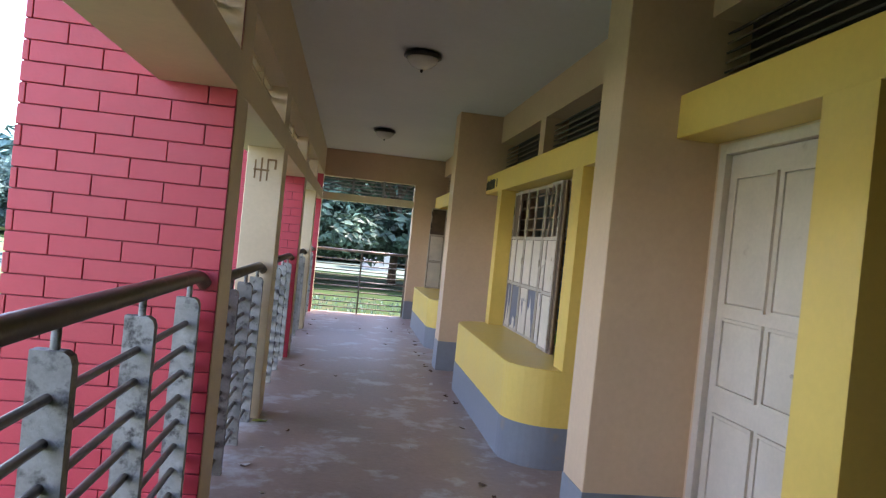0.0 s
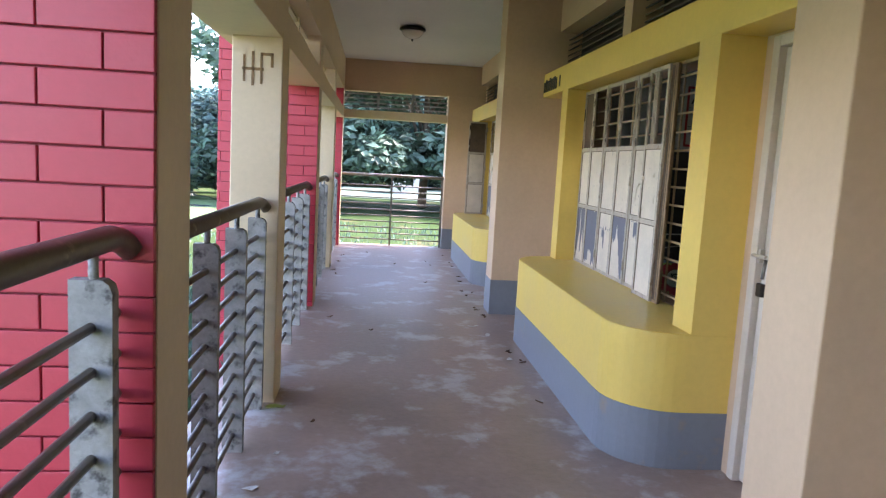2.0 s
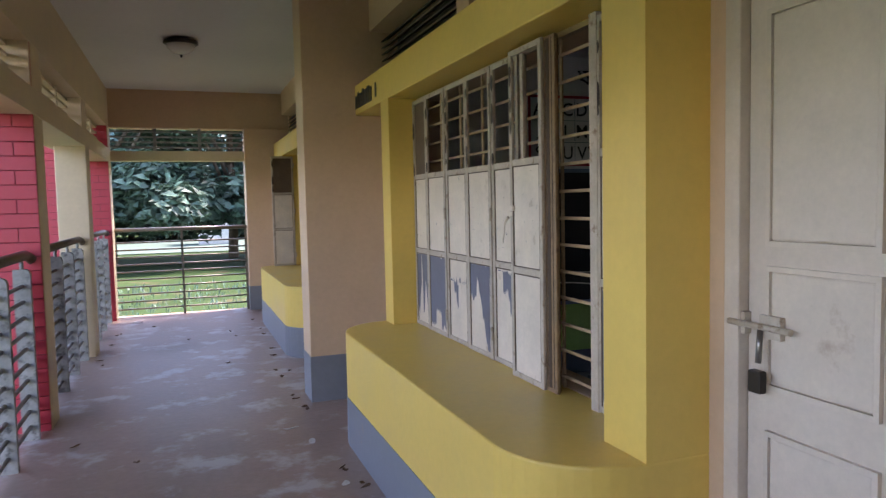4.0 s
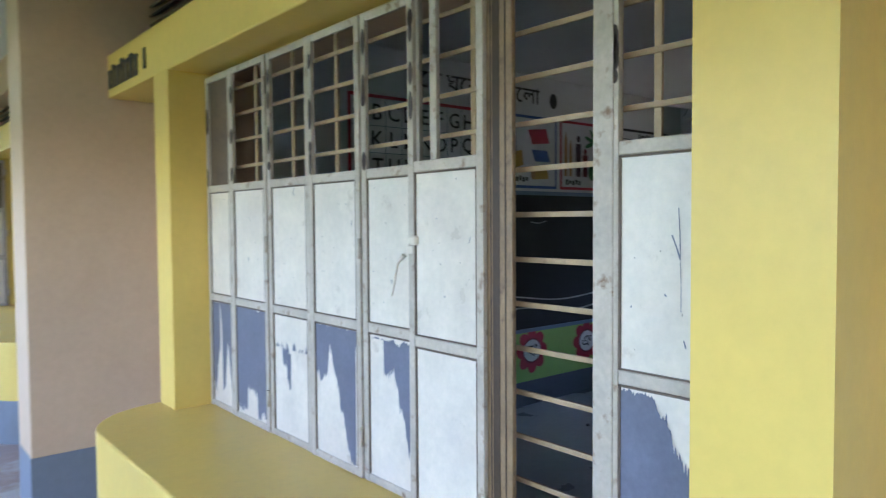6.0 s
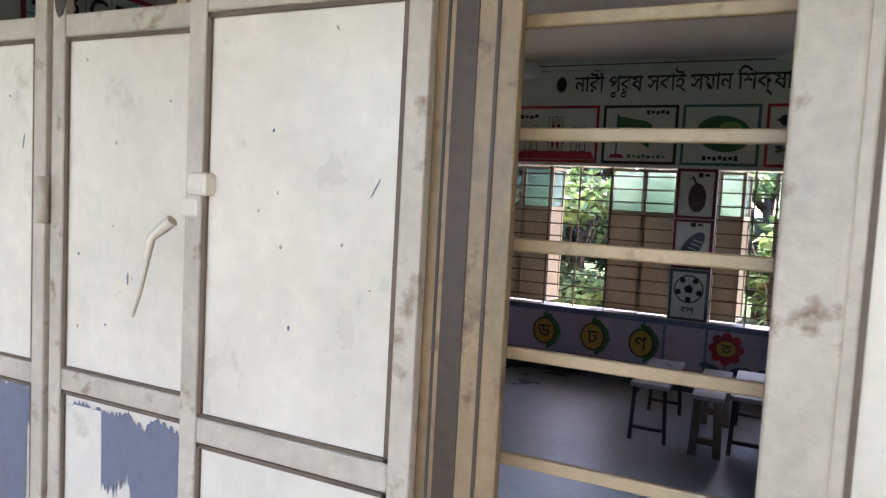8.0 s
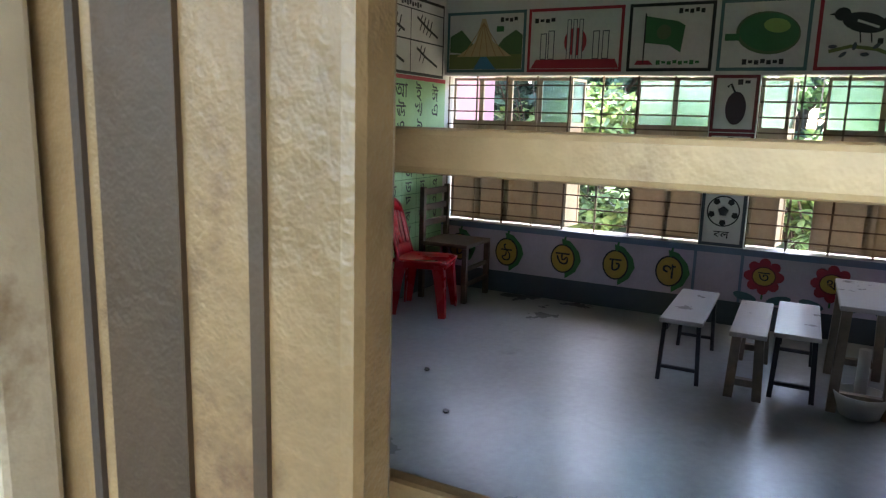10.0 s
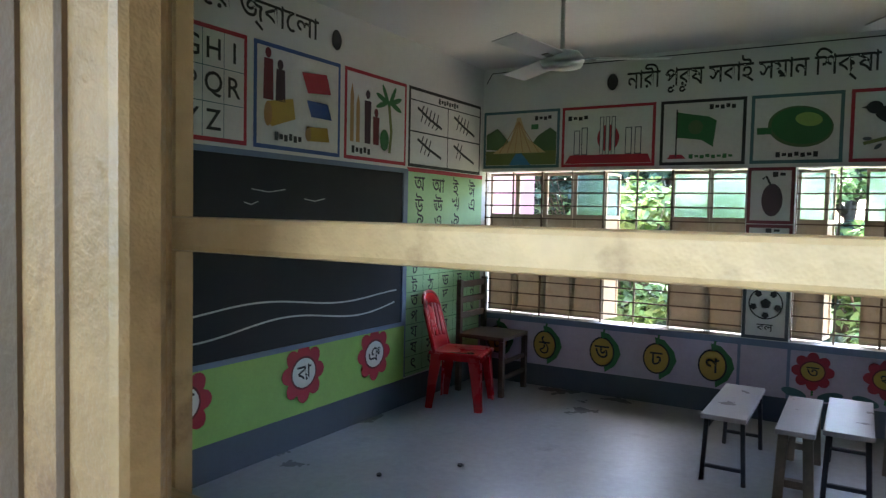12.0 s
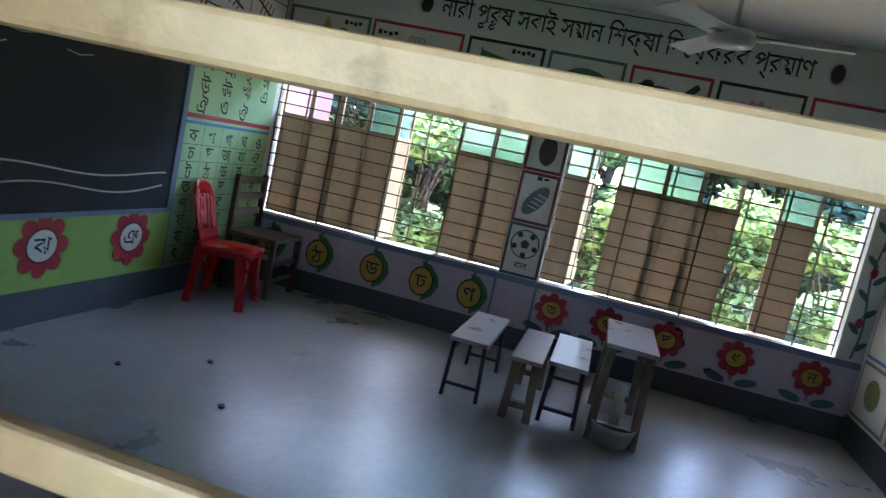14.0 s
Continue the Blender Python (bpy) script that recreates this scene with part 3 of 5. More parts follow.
# black lettering on the lintel end over the far door, too worn to read: plain bars
M["ink"] = material("black_sign_paint", (0.012, 0.012, 0.014), 0.5, 0.1)
sign = thing("lintel_lettering", (1.828, 8.5, 2.16), "row of worn black painted lettering on the yellow lintel", "lettering")
yy = 8.935
for wd, hh in ((0.045, 0.09), (0.04, 0.11), (0.06, 0.095), (0.04, 0.115), (0.055, 0.10), (0.06, 0.11), (0.045, 0.095)):
    part("letter_bar", boxes((1.826, yy - wd, 2.10, 1.8295, yy, 2.10 + hh)), "ink", sign)
    part("letter_bar", boxes((1.8255, yy - wd - 0.008, 2.10 + hh * 0.82, 1.8293, yy + 0.002, 2.10 + hh * 0.95)), "ink", sign)
    yy -= wd + 0.018
part("stop_mark", boxes((1.826, 8.37, 2.11, 1.8295, 8.40, 2.20)), "ink", sign)

# brown smear high on a column
M["smear"] = material("brown_smear", (0.30, 0.17, 0.07), 0.8, 0.3, 20, 60)
sm = thing("wall_mark", (-0.4, 6.41, 1.9), "brown smeared painted mark high on the column", "mark")
for x0, z0, x1, z1 in ((-0.47, 1.79, -0.458, 1.93), (-0.425, 1.77, -0.412, 1.95), (-0.38, 1.78, -0.368, 1.94), (-0.475, 1.85, -0.36, 1.865), (-0.38, 1.93, -0.31, 1.945), (-0.325, 1.87, -0.31, 1.945)):
    x0, x1 = x0 + 0.05, x1 + 0.05
    part("stroke", boxes((x0, 6.4065, z0, x1, 6.4095, z1)), "smear", sm)

SHIFT = ROOM_SHIFT

# ---- classroom paint and pictures ----
def paint(name, col, rough=0.55, var=0.10):
    M[name] = material(name + "_paint", col, rough, var, 5.0, 50, 0.08)


for nm, c in (("lavender", (0.56, 0.48, 0.58)), ("lime", (0.30, 0.52, 0.12)), ("mint", (0.36, 0.60, 0.30)), ("board", (0.012, 0.015, 0.020)), ("chalk", (0.55, 0.55, 0.53)),
              ("blue_line", (0.16, 0.22, 0.32)), ("crimson", (0.42, 0.02, 0.04)), ("white_paint", (0.72, 0.72, 0.68)), ("teal", (0.07, 0.16, 0.18)), ("royal", (0.04, 0.10, 0.30)),
              ("leaf_paint", (0.03, 0.17, 0.05)), ("gold", (0.52, 0.34, 0.06)), ("tan_paint", (0.45, 0.26, 0.10)), ("maroon", (0.16, 0.01, 0.02)), ("sea", (0.06, 0.22, 0.42)),
              ("pink_paint", (0.66, 0.28, 0.34)), ("olive", (0.16, 0.20, 0.06)), ("plum", (0.05, 0.015, 0.03)), ("sand", (0.60, 0.46, 0.25)), ("hill", (0.08, 0.16, 0.06))):
    paint(nm, c, 0.75 if nm == "board" else 0.5)

WALLS = {
    "back": lambda u, v, d: (RX1 - d, RY1 - u, v),
    "board": lambda u, v, d: (u, RY1 - d, v),
    "side": lambda u, v, d: (RX1 - u, RY0 + d, v),
}


def flat(name, pts, wall, d, mat, parent, label=""):
    bm = bmesh.new()
    bm.faces.new([bm.verts.new(WALLS[wall](u, v, d)) for u, v in pts])
    bmesh.ops.recalc_face_normals(bm, faces=bm.faces)
    return part(name, bm, mat, parent, label)


def rect(u0, v0, u1, v1):
    return [(u0, v0), (u1, v0), (u1, v1), (u0, v1)]


GLYPHS = {}
BELOW = "ুূৃঁ্"


def glyph(ch):
    """The outline of one letter as plain lists of points and faces, with its left and right ends."""
    if ch not in GLYPHS:
        cu = bpy.data.curves.new("glyph", 'FONT')
        cu.body, cu.size, cu.offset, cu.resolution_u = ch, 1.0, 0.009, 3
        tmp = bpy.data.objects.new("glyph", cu)
        scene.collection.objects.link(tmp)
        me = bpy.data.meshes.new_from_object(tmp.evaluated_get(bpy.context.evaluated_depsgraph_get()))
        bpy.data.objects.remove(tmp)
        pts = [tuple(v.co) for v in me.vertices]
        GLYPHS[ch] = (pts, [tuple(f.vertices) for f in me.polygons], min([p[0] for p in pts], default=0), max([p[0] for p in pts], default=0))
        bpy.data.meshes.remove(me)
    return GLYPHS[ch]


def words(name, text, wall, u, v, size, d, mat, parent, width=None, weight=0.0, centre=False):
    """Built-in lettering laid on a wall, set letter by letter; width, if given, is the length that the line fills."""
    verts, faces, pen, last = [], [], 0.0, 0.0
    for ch in text:
        if ch == " ":
            pen += 0.26
            continue
        pts, fcs, lo, hi = glyph(ch)
        if ch in BELOW:
            x = last - 0.02 - hi
        else:
            x = pen - (lo if ch < "z" else 0.0)
            pen += 0.27 if ch == "ি" else hi - (lo if ch < "z" else 0.0) - (0.03 if ch > "z" else -0.05)
            last = pen
        faces += [tuple(i + len(verts) for i in f) for f in fcs]
        verts += [(p[0] + x, p[1]) for p in pts]
    if not verts:
        return None
    x0, x1 = min(p[0] for p in verts), max(p[0] for p in verts)
    y0, y1 = min(p[1] for p in verts), max(p[1] for p in verts)
    sx = width / (x1 - x0) if width else size
    ox, oy = ((x0 + x1) / 2, (y0 + y1) / 2) if centre else (x0, 0.0)
    bm = bmesh.new()
    vs = [bm.verts.new(WALLS[wall](u + (p[0] - ox) * sx, v + (p[1] - oy) * size, d)) for p in verts]
    seen = set()
    for f in faces:
        if frozenset(f) not in seen:
            seen.add(frozenset(f))
            bm.faces.new([vs[i] for i in f])
    return part(name, bm, mat, parent)


# bands of wall paint
band = setting("dado_back", boxes((RX1 - 0.004, RY0, 0.0, RX1, RY1, 0.172)), "slate", "dark slate dado along the back wall", "dado")
setting("dado_board", boxes((RX0, RY1 - 0.004, 0.0, RX1, RY1, 0.19)), "slate", "dark slate dado under the blackboard wall", "dado")
setting("dado_side", boxes((RX0, RY0, 0.0, RX1, RY0 + 0.004, 0.20)), "slate", "slate blue dado on the side wall", "dado")
setting("strip_back", boxes((RX1 - 0.003, RY0, 0.172, RX1, RY1, 0.505)), "lavender", "pale lavender band under the windows", "trim")
setting("line_back", boxes((RX1 - 0.006, RY0, 0.505, RX1, RY1, 0.55)), "blue_line", "slate blue line under the windows", "trim")
setting("strip_board", boxes((RX0, RY1 - 0.003, 0.19, 5.80, RY1, 0.585)), "lime", "bright green band under the blackboard", "trim")

# blackboard
bb = thing("blackboard", (4.4, RY1, 0.60), "large black painted blackboard with wavy chalk lines", "blackboard")
part("board_face", boxes((2.75, RY1 - 0.012, 0.60, 5.74, RY1 - 0.002, 1.64)), "board", bb)
part("board_frame", boxes((2.70, RY1 - 0.022, 0.575, 5.79, RY1 - 0.001, 0.602), (2.70, RY1 - 0.022, 1.638, 5.79, RY1 - 0.001, 1.668), (5.738, RY1 - 0.022, 0.602, 5.79, RY1 - 0.001, 1.638), (2.70, RY1 - 0.022, 0.602, 2.75, RY1 - 0.001, 1.638)), "blue_line", bb, "grey-blue painted board frame")
for z0, amp, u1 in ((0.83, 0.022, 5.68), (0.715, 0.03, 5.66)):
    pts = [(3.0 + (u1 - 3.0) * i / 60, z0 + amp * math.sin(i * 0.21 + z0 * 9) + (0.05 * (i / 60) ** 3 if z0 < 0.8 else 0) + 0.02 * math.sin(i * 0.07)) for i in range(61)]
    flat("chalk_line", stroke(pts, 0.010), "board", 0.0135, "chalk", bb)
for u, v, w in ((4.35, 1.47, 0.25), (4.75, 1.43, 0.18), (4.3, 1.40, 0.10)):
    flat("chalk_smudge", stroke([(u, v), (u + w / 2, v - 0.012), (u + w, v + 0.006)], 0.006), "board", 0.0135, "chalk", bb)


def picture(wall, u0, u1, v0, v1, border, label, ground="white_paint"):
    p = thing("wall_painting", WALLS[wall]((u0 + u1) / 2, v0, 0.0), label, "wall painting", "painted wall panels")
    flat("border", rect(u0, v0, u1, v1), wall, 0.003, border, p)
    b = 0.022
    flat("panel", rect(u0 + b, v0 + b, u1 - b, v1 - b), wall, 0.005, ground, p)
    return p


def caption(p, wall, u, v, w, h=0.035, mat="ink"):
    """A caption too small to read: a row of short bars."""
    n = max(2, int(w / 0.035))
    for i in range(n):
        a = u + w * i / n
        flat("caption_bar", rect(a, v + (0.008 if i % 2 else 0), a + w / n * 0.72, v + h * (0.8 if i % 3 else 1)), wall, 0.0065, mat, p)


PZ0, PZ1 = 1.745, 2.205
# monument with hills
p = picture("back", 0.012, 0.68, PZ0, PZ1, "teal", "painted panel of a pointed monument between green hills")
flat("hill", [(0.04, 1.90), (0.04, 2.02), (0.14, 2.07), (0.27, 1.93), (0.27, 1.88)], "back", 0.0065, "hill", p)
flat("hill", [(0.42, 1.90), (0.50, 2.00), (0.60, 2.06), (0.655, 2.02), (0.655, 1.88), (0.42, 1.88)], "back", 0.0065, "hill", p)
flat("field", rect(0.036, 1.77, 0.656, 1.885), "back", 0.0064, "olive", p)
flat("monument", [(0.10, 1.865), (0.26, 1.97), (0.315, 2.15), (0.345, 2.15), (0.41, 1.98), (0.57, 1.865)], "back", 0.008, "sand", p)
for i in range(6):
    flat("rib", stroke([(0.33, 2.12), (0.16 + 0.07 * i, 1.867)], 0.006), "back", 0.0095, "tan_paint", p)
flat("path", [(0.25, 1.768), (0.31, 1.862), (0.36, 1.862), (0.44, 1.768)], "back", 0.008, "sea", p)
flat("flag", rect(0.44, 2.05, 0.50, 2.09), "back", 0.008, "leaf_paint", p)
caption(p, "back", 0.47, 2.12, 0.15)
# red-disc memorial
p = picture("back", 0.70, 1.42, PZ0, PZ1, "crimson", "painted panel of a white column memorial with red disc")
flat("plinth", [(0.73, 1.77), (0.77, 1.835), (1.37, 1.835), (1.40, 1.77)], "back", 0.0065, "crimson", p)
for k, (a, hgt) in enumerate(((0.80, 0.19), (0.86, 0.21), (1.20, 0.20), (1.27, 0.20))):
    flat("column", rect(a, 1.835, a + 0.05, 1.835 + hgt), "back", 0.0065, "slate", p)
    flat("column_fill", rect(a + 0.007, 1.842, a + 0.043, 1.828 + hgt), "back", 0.0075, "white_paint", p)
flat("disc", oval(1.07, 1.96, 0.085, 0.10), "back", 0.0065, "crimson", p)
for a in (1.02, 1.065, 1.11):
    flat("pillar", rect(a - 0.016, 1.835, a + 0.016, 2.12), "back", 0.0075, "slate", p)
    flat("pillar_fill", rect(a - 0.010, 1.838, a + 0.010, 2.115), "back", 0.0085, "white_paint", p)
caption(p, "back", 0.75, 2.10, 0.17)
# flag
p = picture("back", 1.455, 2.03, PZ0, PZ1, "ink", "painted panel of a dark green flag on a pole")
flat("pole", rect(1.565, 1.80, 1.575, 2.14), "back", 0.0065, "ink", p)
flat("flag", [(1.575, 2.12), (1.68, 2.10), (1.79, 2.08), (1.84, 2.05), (1.82, 1.87), (1.74, 1.92), (1.66, 1.93), (1.575, 1.94)], "back", 0.0065, "leaf_paint", p)
flat("disc", oval(1.70, 2.01, 0.05, 0.05), "back", 0.0075, "hill", p)
flat("base", [(1.51, 1.79), (1.53, 1.82), (1.61, 1.82), (1.64, 1.79)], "back", 0.0065, "crimson", p)
caption(p, "back", 1.79, 2.13, 0.18)
caption(p, "back", 1.66, 1.79, 0.30, 0.03, "leaf_paint")
# green fruit
p = picture("back", 2.06, 2.61, PZ0, PZ1, "teal", "painted panel of a large green jackfruit")
flat("fruit_edge", oval(2.36, 1.985, 0.195, 0.135, 28, -8), "back", 0.0065, "hill", p)
flat("fruit", oval(2.365, 1.99, 0.18, 0.12, 28, -8), "back", 0.0075, "leaf_paint", p)
flat("fruit_sheen", oval(2.41, 2.03, 0.08, 0.045, 20, -8), "back", 0.0085, "lime", p)
flat("stalk", rect(2.10, 1.94, 2.19, 1.985), "back", 0.0085, "leaf_paint", p)
caption(p, "back", 2.22, 1.785, 0.26)
# black bird on a branch
p = picture("back", 2.645, 3.20, PZ0, PZ1, "crimson", "painted panel of a black bird on a branch")
flat("bird_body", oval(2.90, 2.03, 0.125, 0.06, 22, -12), "back", 0.0065, "ink", p)
flat("bird_head", oval(2.775, 2.085, 0.045, 0.04), "back", 0.007, "ink", p)
flat("beak", [(2.70, 2.085), (2.745, 2.10), (2.745, 2.075)], "back", 0.0065, "ink", p)
flat("tail", [(2.98, 2.03), (3.10, 2.15), (3.13, 2.12), (3.02, 1.99)], "back", 0.007, "ink", p)
flat("wing_bar", stroke([(2.86, 2.045), (2.98, 2.0)], 0.014), "back", 0.008, "white_paint", p)
for a in (2.88, 2.94):
    flat("leg", stroke([(a, 1.98), (a + 0.01, 1.91)], 0.008), "back", 0.0065, "ink", p)
flat("branch", stroke([(2.72, 1.86), (2.84, 1.89), (2.98, 1.87), (3.10, 1.82)], 0.022), "back", 0.0065, "olive", p)
for i in range(5):
    flat("twig_leaf", oval(2.74 + 0.06 * i, 1.89 - 0.05 * (i % 2), 0.026, 0.012, 10, 40 * (i % 3)), "back", 0.0075, "slate", p)
caption(p, "back", 2.98, 1.90, 0.17)
# water lily
p = picture("back", 3.235, 3.80, PZ0, PZ1, "ink", "painted panel of a pink water lily on blue water")
flat("water", rect(3.257, 1.768, 3.778, 1.89), "back", 0.0065, "sea", p)
for i in range(4):
    flat("wave", stroke([(3.28 + 0.12 * i, 1.80 + 0.02 * (i % 2)), (3.34 + 0.12 * i, 1.81), (3.38 + 0.12 * i, 1.80)], 0.006), "back", 0.0075, "white_paint", p)
for a in (-60, -35, -12, 12, 35, 60):
    t = radians(a)
    flat("petal", oval(3.50 + 0.075 * math.sin(t), 1.95 + 0.085 * math.cos(t), 0.03, 0.085, 16, -a), "back", 0.0075 + 0.0006 * abs(a) / 12, "pink_paint", p)
flat("stem", rect(3.493, 1.86, 3.507, 1.93), "back", 0.0075, "leaf_paint", p)
# tiger panel: only its upper edge shows
p = picture("back", 3.835, 4.40, PZ0, PZ1, "crimson", "painted panel with a striped tan animal shape")
flat("body", oval(4.10, 1.96, 0.17, 0.08), "back", 0.0065, "tan_paint", p)
for i in range(5):
    flat("stripe", stroke([(4.0 + 0.05 * i, 2.02), (4.01 + 0.05 * i, 1.92)], 0.01), "back", 0.0075, "ink", p)

# slogan over the pictures
sg = thing("wall_slogan", WALLS["back"](2.4, 2.29, 0), "black painted slogan along the top of the back wall", "lettering")
words("lettering", "নারী পুরুষ সবাই সমান িশক্ষা িদেয় করব প্রমাণ", "back", 1.20, 2.315, 0.185, 0.003, "ink", sg, width=2.60, weight=0.012)
for u in (1.09, 3.94):
    flat("bullet", oval(u, 2.375, 0.042, 0.062), "back", 0.003, "ink", sg)
sg = thing("wall_slogan", WALLS["board"](4.2, 2.35, 0), "black painted slogan above the blackboard", "lettering")
words("lettering", "ঘের ঘের জ্বােলা", "board", 3.55, 2.345, 0.17, 0.003, "ink", sg, width=1.32, weight=0.012)
flat("bullet", oval(5.03, 2.385, 0.045, 0.06), "board", 0.003, "ink", sg)

# alphabet chart
QZ0, QZ1 = 1.69, 2.25
p = picture("board", 3.10, 4.325, QZ0, QZ1, "crimson", "painted alphabet chart of black capital letters")
rows3 = ("ABCDEFGHI", "JKLMNOPQR", "STUVWXYZ")
for r, row in enumerate(rows3):
    for c, ch in enumerate(row):
        words("letter", ch, "board", 3.19 + 0.131 * c, 2.14 - 0.172 * r, 0.145, 0.0075, "ink", p, weight=0.006, centre=True)
for c in range(1, 9):
    flat("grid_line", rect(3.122 + 0.131 * c, QZ0 + 0.022, 3.126 + 0.131 * c, QZ1 - 0.022), "board", 0.0065, "teal", p)
for r in range(1, 3):
    flat("grid_line", rect(3.122, QZ1 - 0.172 * r - 0.028, 4.303, QZ1 - 0.172 * r - 0.024), "board", 0.0066, "teal", p)
# books and logs
p = picture("board", 4.37, 5.07, QZ0, QZ1, "royal", "painted panel with two figures, books and logs")
for x, hgt, m in ((4.47, 0.30, "maroon"), (4.56, 0.24, "plum")):
    flat("figure", [(x - 0.035, 1.95), (x + 0.04, 1.95), (x + 0.035, 1.95 + hgt * 0.72), (x - 0.03, 1.95 + hgt * 0.72)], "board", 0.0065, m, p)
    flat("figure_top", oval(x, 1.95 + hgt * 0.82, 0.022, 0.028), "board", 0.0065, m, p)
flat("book", [(4.73, 2.14), (4.94, 2.16), (4.98, 2.05), (4.78, 2.03)], "board", 0.0065, "crimson", p)
flat("book", [(4.77, 1.99), (4.95, 1.99), (4.99, 1.90), (4.81, 1.90)], "board", 0.0065, "royal", p)
flat("log", [(4.46, 1.94), (4.66, 1.98), (4.68, 1.87), (4.50, 1.81), (4.45, 1.85)], "board", 0.0065, "gold", p)
flat("log_end", oval(4.47, 1.875, 0.03, 0.065), "board", 0.0075, "tan_paint", p)
flat("log", [(4.77, 1.84), (4.95, 1.85), (4.97, 1.77), (4.80, 1.76)], "board", 0.0065, "gold", p)
flat("log_end", oval(4.785, 1.80, 0.025, 0.042), "board", 0.0075, "tan_paint", p)
caption(p, "board", 4.52, 1.74, 0.22, 0.045)
# pencils, figures and palm
p = picture("board", 5.11, 5.78, QZ0, QZ1, "crimson", "painted panel with pencils, two figures and a palm")
for x, hgt in ((5.18, 0.36), (5.24, 0.30)):
    flat("pencil", [(x - 0.018, 1.80), (x + 0.018, 1.80), (x + 0.018, 1.80 + hgt * 0.8), (x, 1.80 + hgt), (x - 0.018, 1.80 + hgt * 0.8)], "board", 0.0065, "tan_paint", p)
for x, hgt, m in ((5.34, 0.36, "plum"), (5.43, 0.24, "maroon")):
    flat("figure", [(x - 0.03, 1.80), (x + 0.03, 1.80), (x + 0.035, 1.80 + hgt * 0.75), (x - 0.035, 1.80 + hgt * 0.75)], "board", 0.0065, m, p)
    flat("figure_top", oval(x, 1.80 + hgt * 0.86, 0.022, 0.028), "board", 0.0065, m, p)
flat("palm_trunk", stroke([(5.58, 1.76), (5.60, 1.90), (5.57, 2.08)], 0.03), "board", 0.0065, "olive", p)
for a in (20, 60, 120, 160, 200, 340):
    flat("frond", oval(5.57 + 0.075 * math.cos(radians(a)), 2.09 + 0.05 * math.sin(radians(a)), 0.08, 0.018, 14, a), "board", 0.0075 + a * 2e-6, "leaf_paint", p)
flat("bush", oval(5.52, 1.84, 0.05, 0.07), "board", 0.009, "leaf_paint", p)
caption(p, "board", 5.18, 1.73, 0.2, 0.045)
# counting twigs
p = picture("board", 5.81, 6.87, QZ0, QZ1, "ink", "painted chart of four branching black twigs")
flat("rule", rect(6.335, 1.712, 6.345, 2.16), "board", 0.0065, "ink", p)
flat("rule", rect(5.832, 1.935, 6.848, 1.945), "board", 0.0066, "ink", p)
flat("rule", rect(5.832, 2.155, 6.848, 2.163), "board", 0.0066, "ink", p)
caption(p, "board", 6.20, 2.175, 0.3, 0.04)
for cu, cv, n in ((5.95, 2.05, 5), (6.46, 2.05, 4), (5.95, 1.83, 3), (6.46, 1.83, 2)):
    flat("twig", stroke([(cu - 0.03, cv + 0.06), (cu + 0.12, cv), (cu + 0.30, cv - 0.055)], 0.02), "board", 0.0065, "ink", p)
    for i in range(n):
        flat("twig_branch", stroke([(cu + 0.02 + 0.05 * i, cv + 0.035 - 0.02 * i), (cu + 0.05 + 0.05 * i, cv + 0.085 - 0.01 * i)], 0.014), "board", 0.0072, "ink", p)
        flat("twig_branch", stroke([(cu + 0.04 + 0.05 * i, cv + 0.03 - 0.02 * i), (cu + 0.01 + 0.05 * i, cv - 0.035 - 0.01 * i)], 0.012), "board", 0.0078, "ink", p)

# letter chart beside the board
p = thing("letter_chart", WALLS["board"](6.3, 0.25, 0), "mint green painted letter chart beside the blackboard", "wall painting")
flat("panel", rect(5.80, 0.20, 6.915, 1.665), "board", 0.0035, "mint", p)
flat("red_line", rect(5.80, 1.205, 6.915, 1.235), "board", 0.005, "crimson", p)
flat("red_line", rect(5.80, 1.655, 6.915, 1.685), "board", 0.005, "crimson", p)
flat("blue_rule", rect(5.80, 1.165, 6.915, 1.185), "board", 0.005, "sea", p)
flat("edge_line", rect(5.80, 0.20, 5.815, 1.655), "board", 0.005, "blue_line", p)
for r, row in enumerate(("অআইঈ", "উঊঋএ", "ঐওঔ")):
    for c, ch in enumerate(row):
        words("letter", ch, "board", 5.96 + 0.26 * c, 1.575 - 0.135 * r, 0.15, 0.006, "ink", p, weight=0.014, centre=True)
for r, row in enumerate(("কখগঘঙ", "চছজঝঞ", "টঠডঢণ", "তথদধন", "পফবভম", "যরলশ", "ষসহ", "ৎংঃঁ")):
    for c, ch in enumerate(row):
        words("letter", ch, "board", 5.92 + 0.215 * c, 1.085 - 0.115 * r, 0.125, 0.006, "ink", p, weight=0.012, centre=True)
for r in range(1, 9):
    flat("rule", rect(5.815, 1.142 - 0.115 * r, 6.915, 1.146 - 0.115 * r), "board", 0.005, "leaf_paint", p)
for c in range(1, 5):
    flat("rule", rect(5.808 + 0.2215 * c, 0.22, 5.812 + 0.2215 * c, 1.165), "board", 0.0052, "leaf_paint", p)


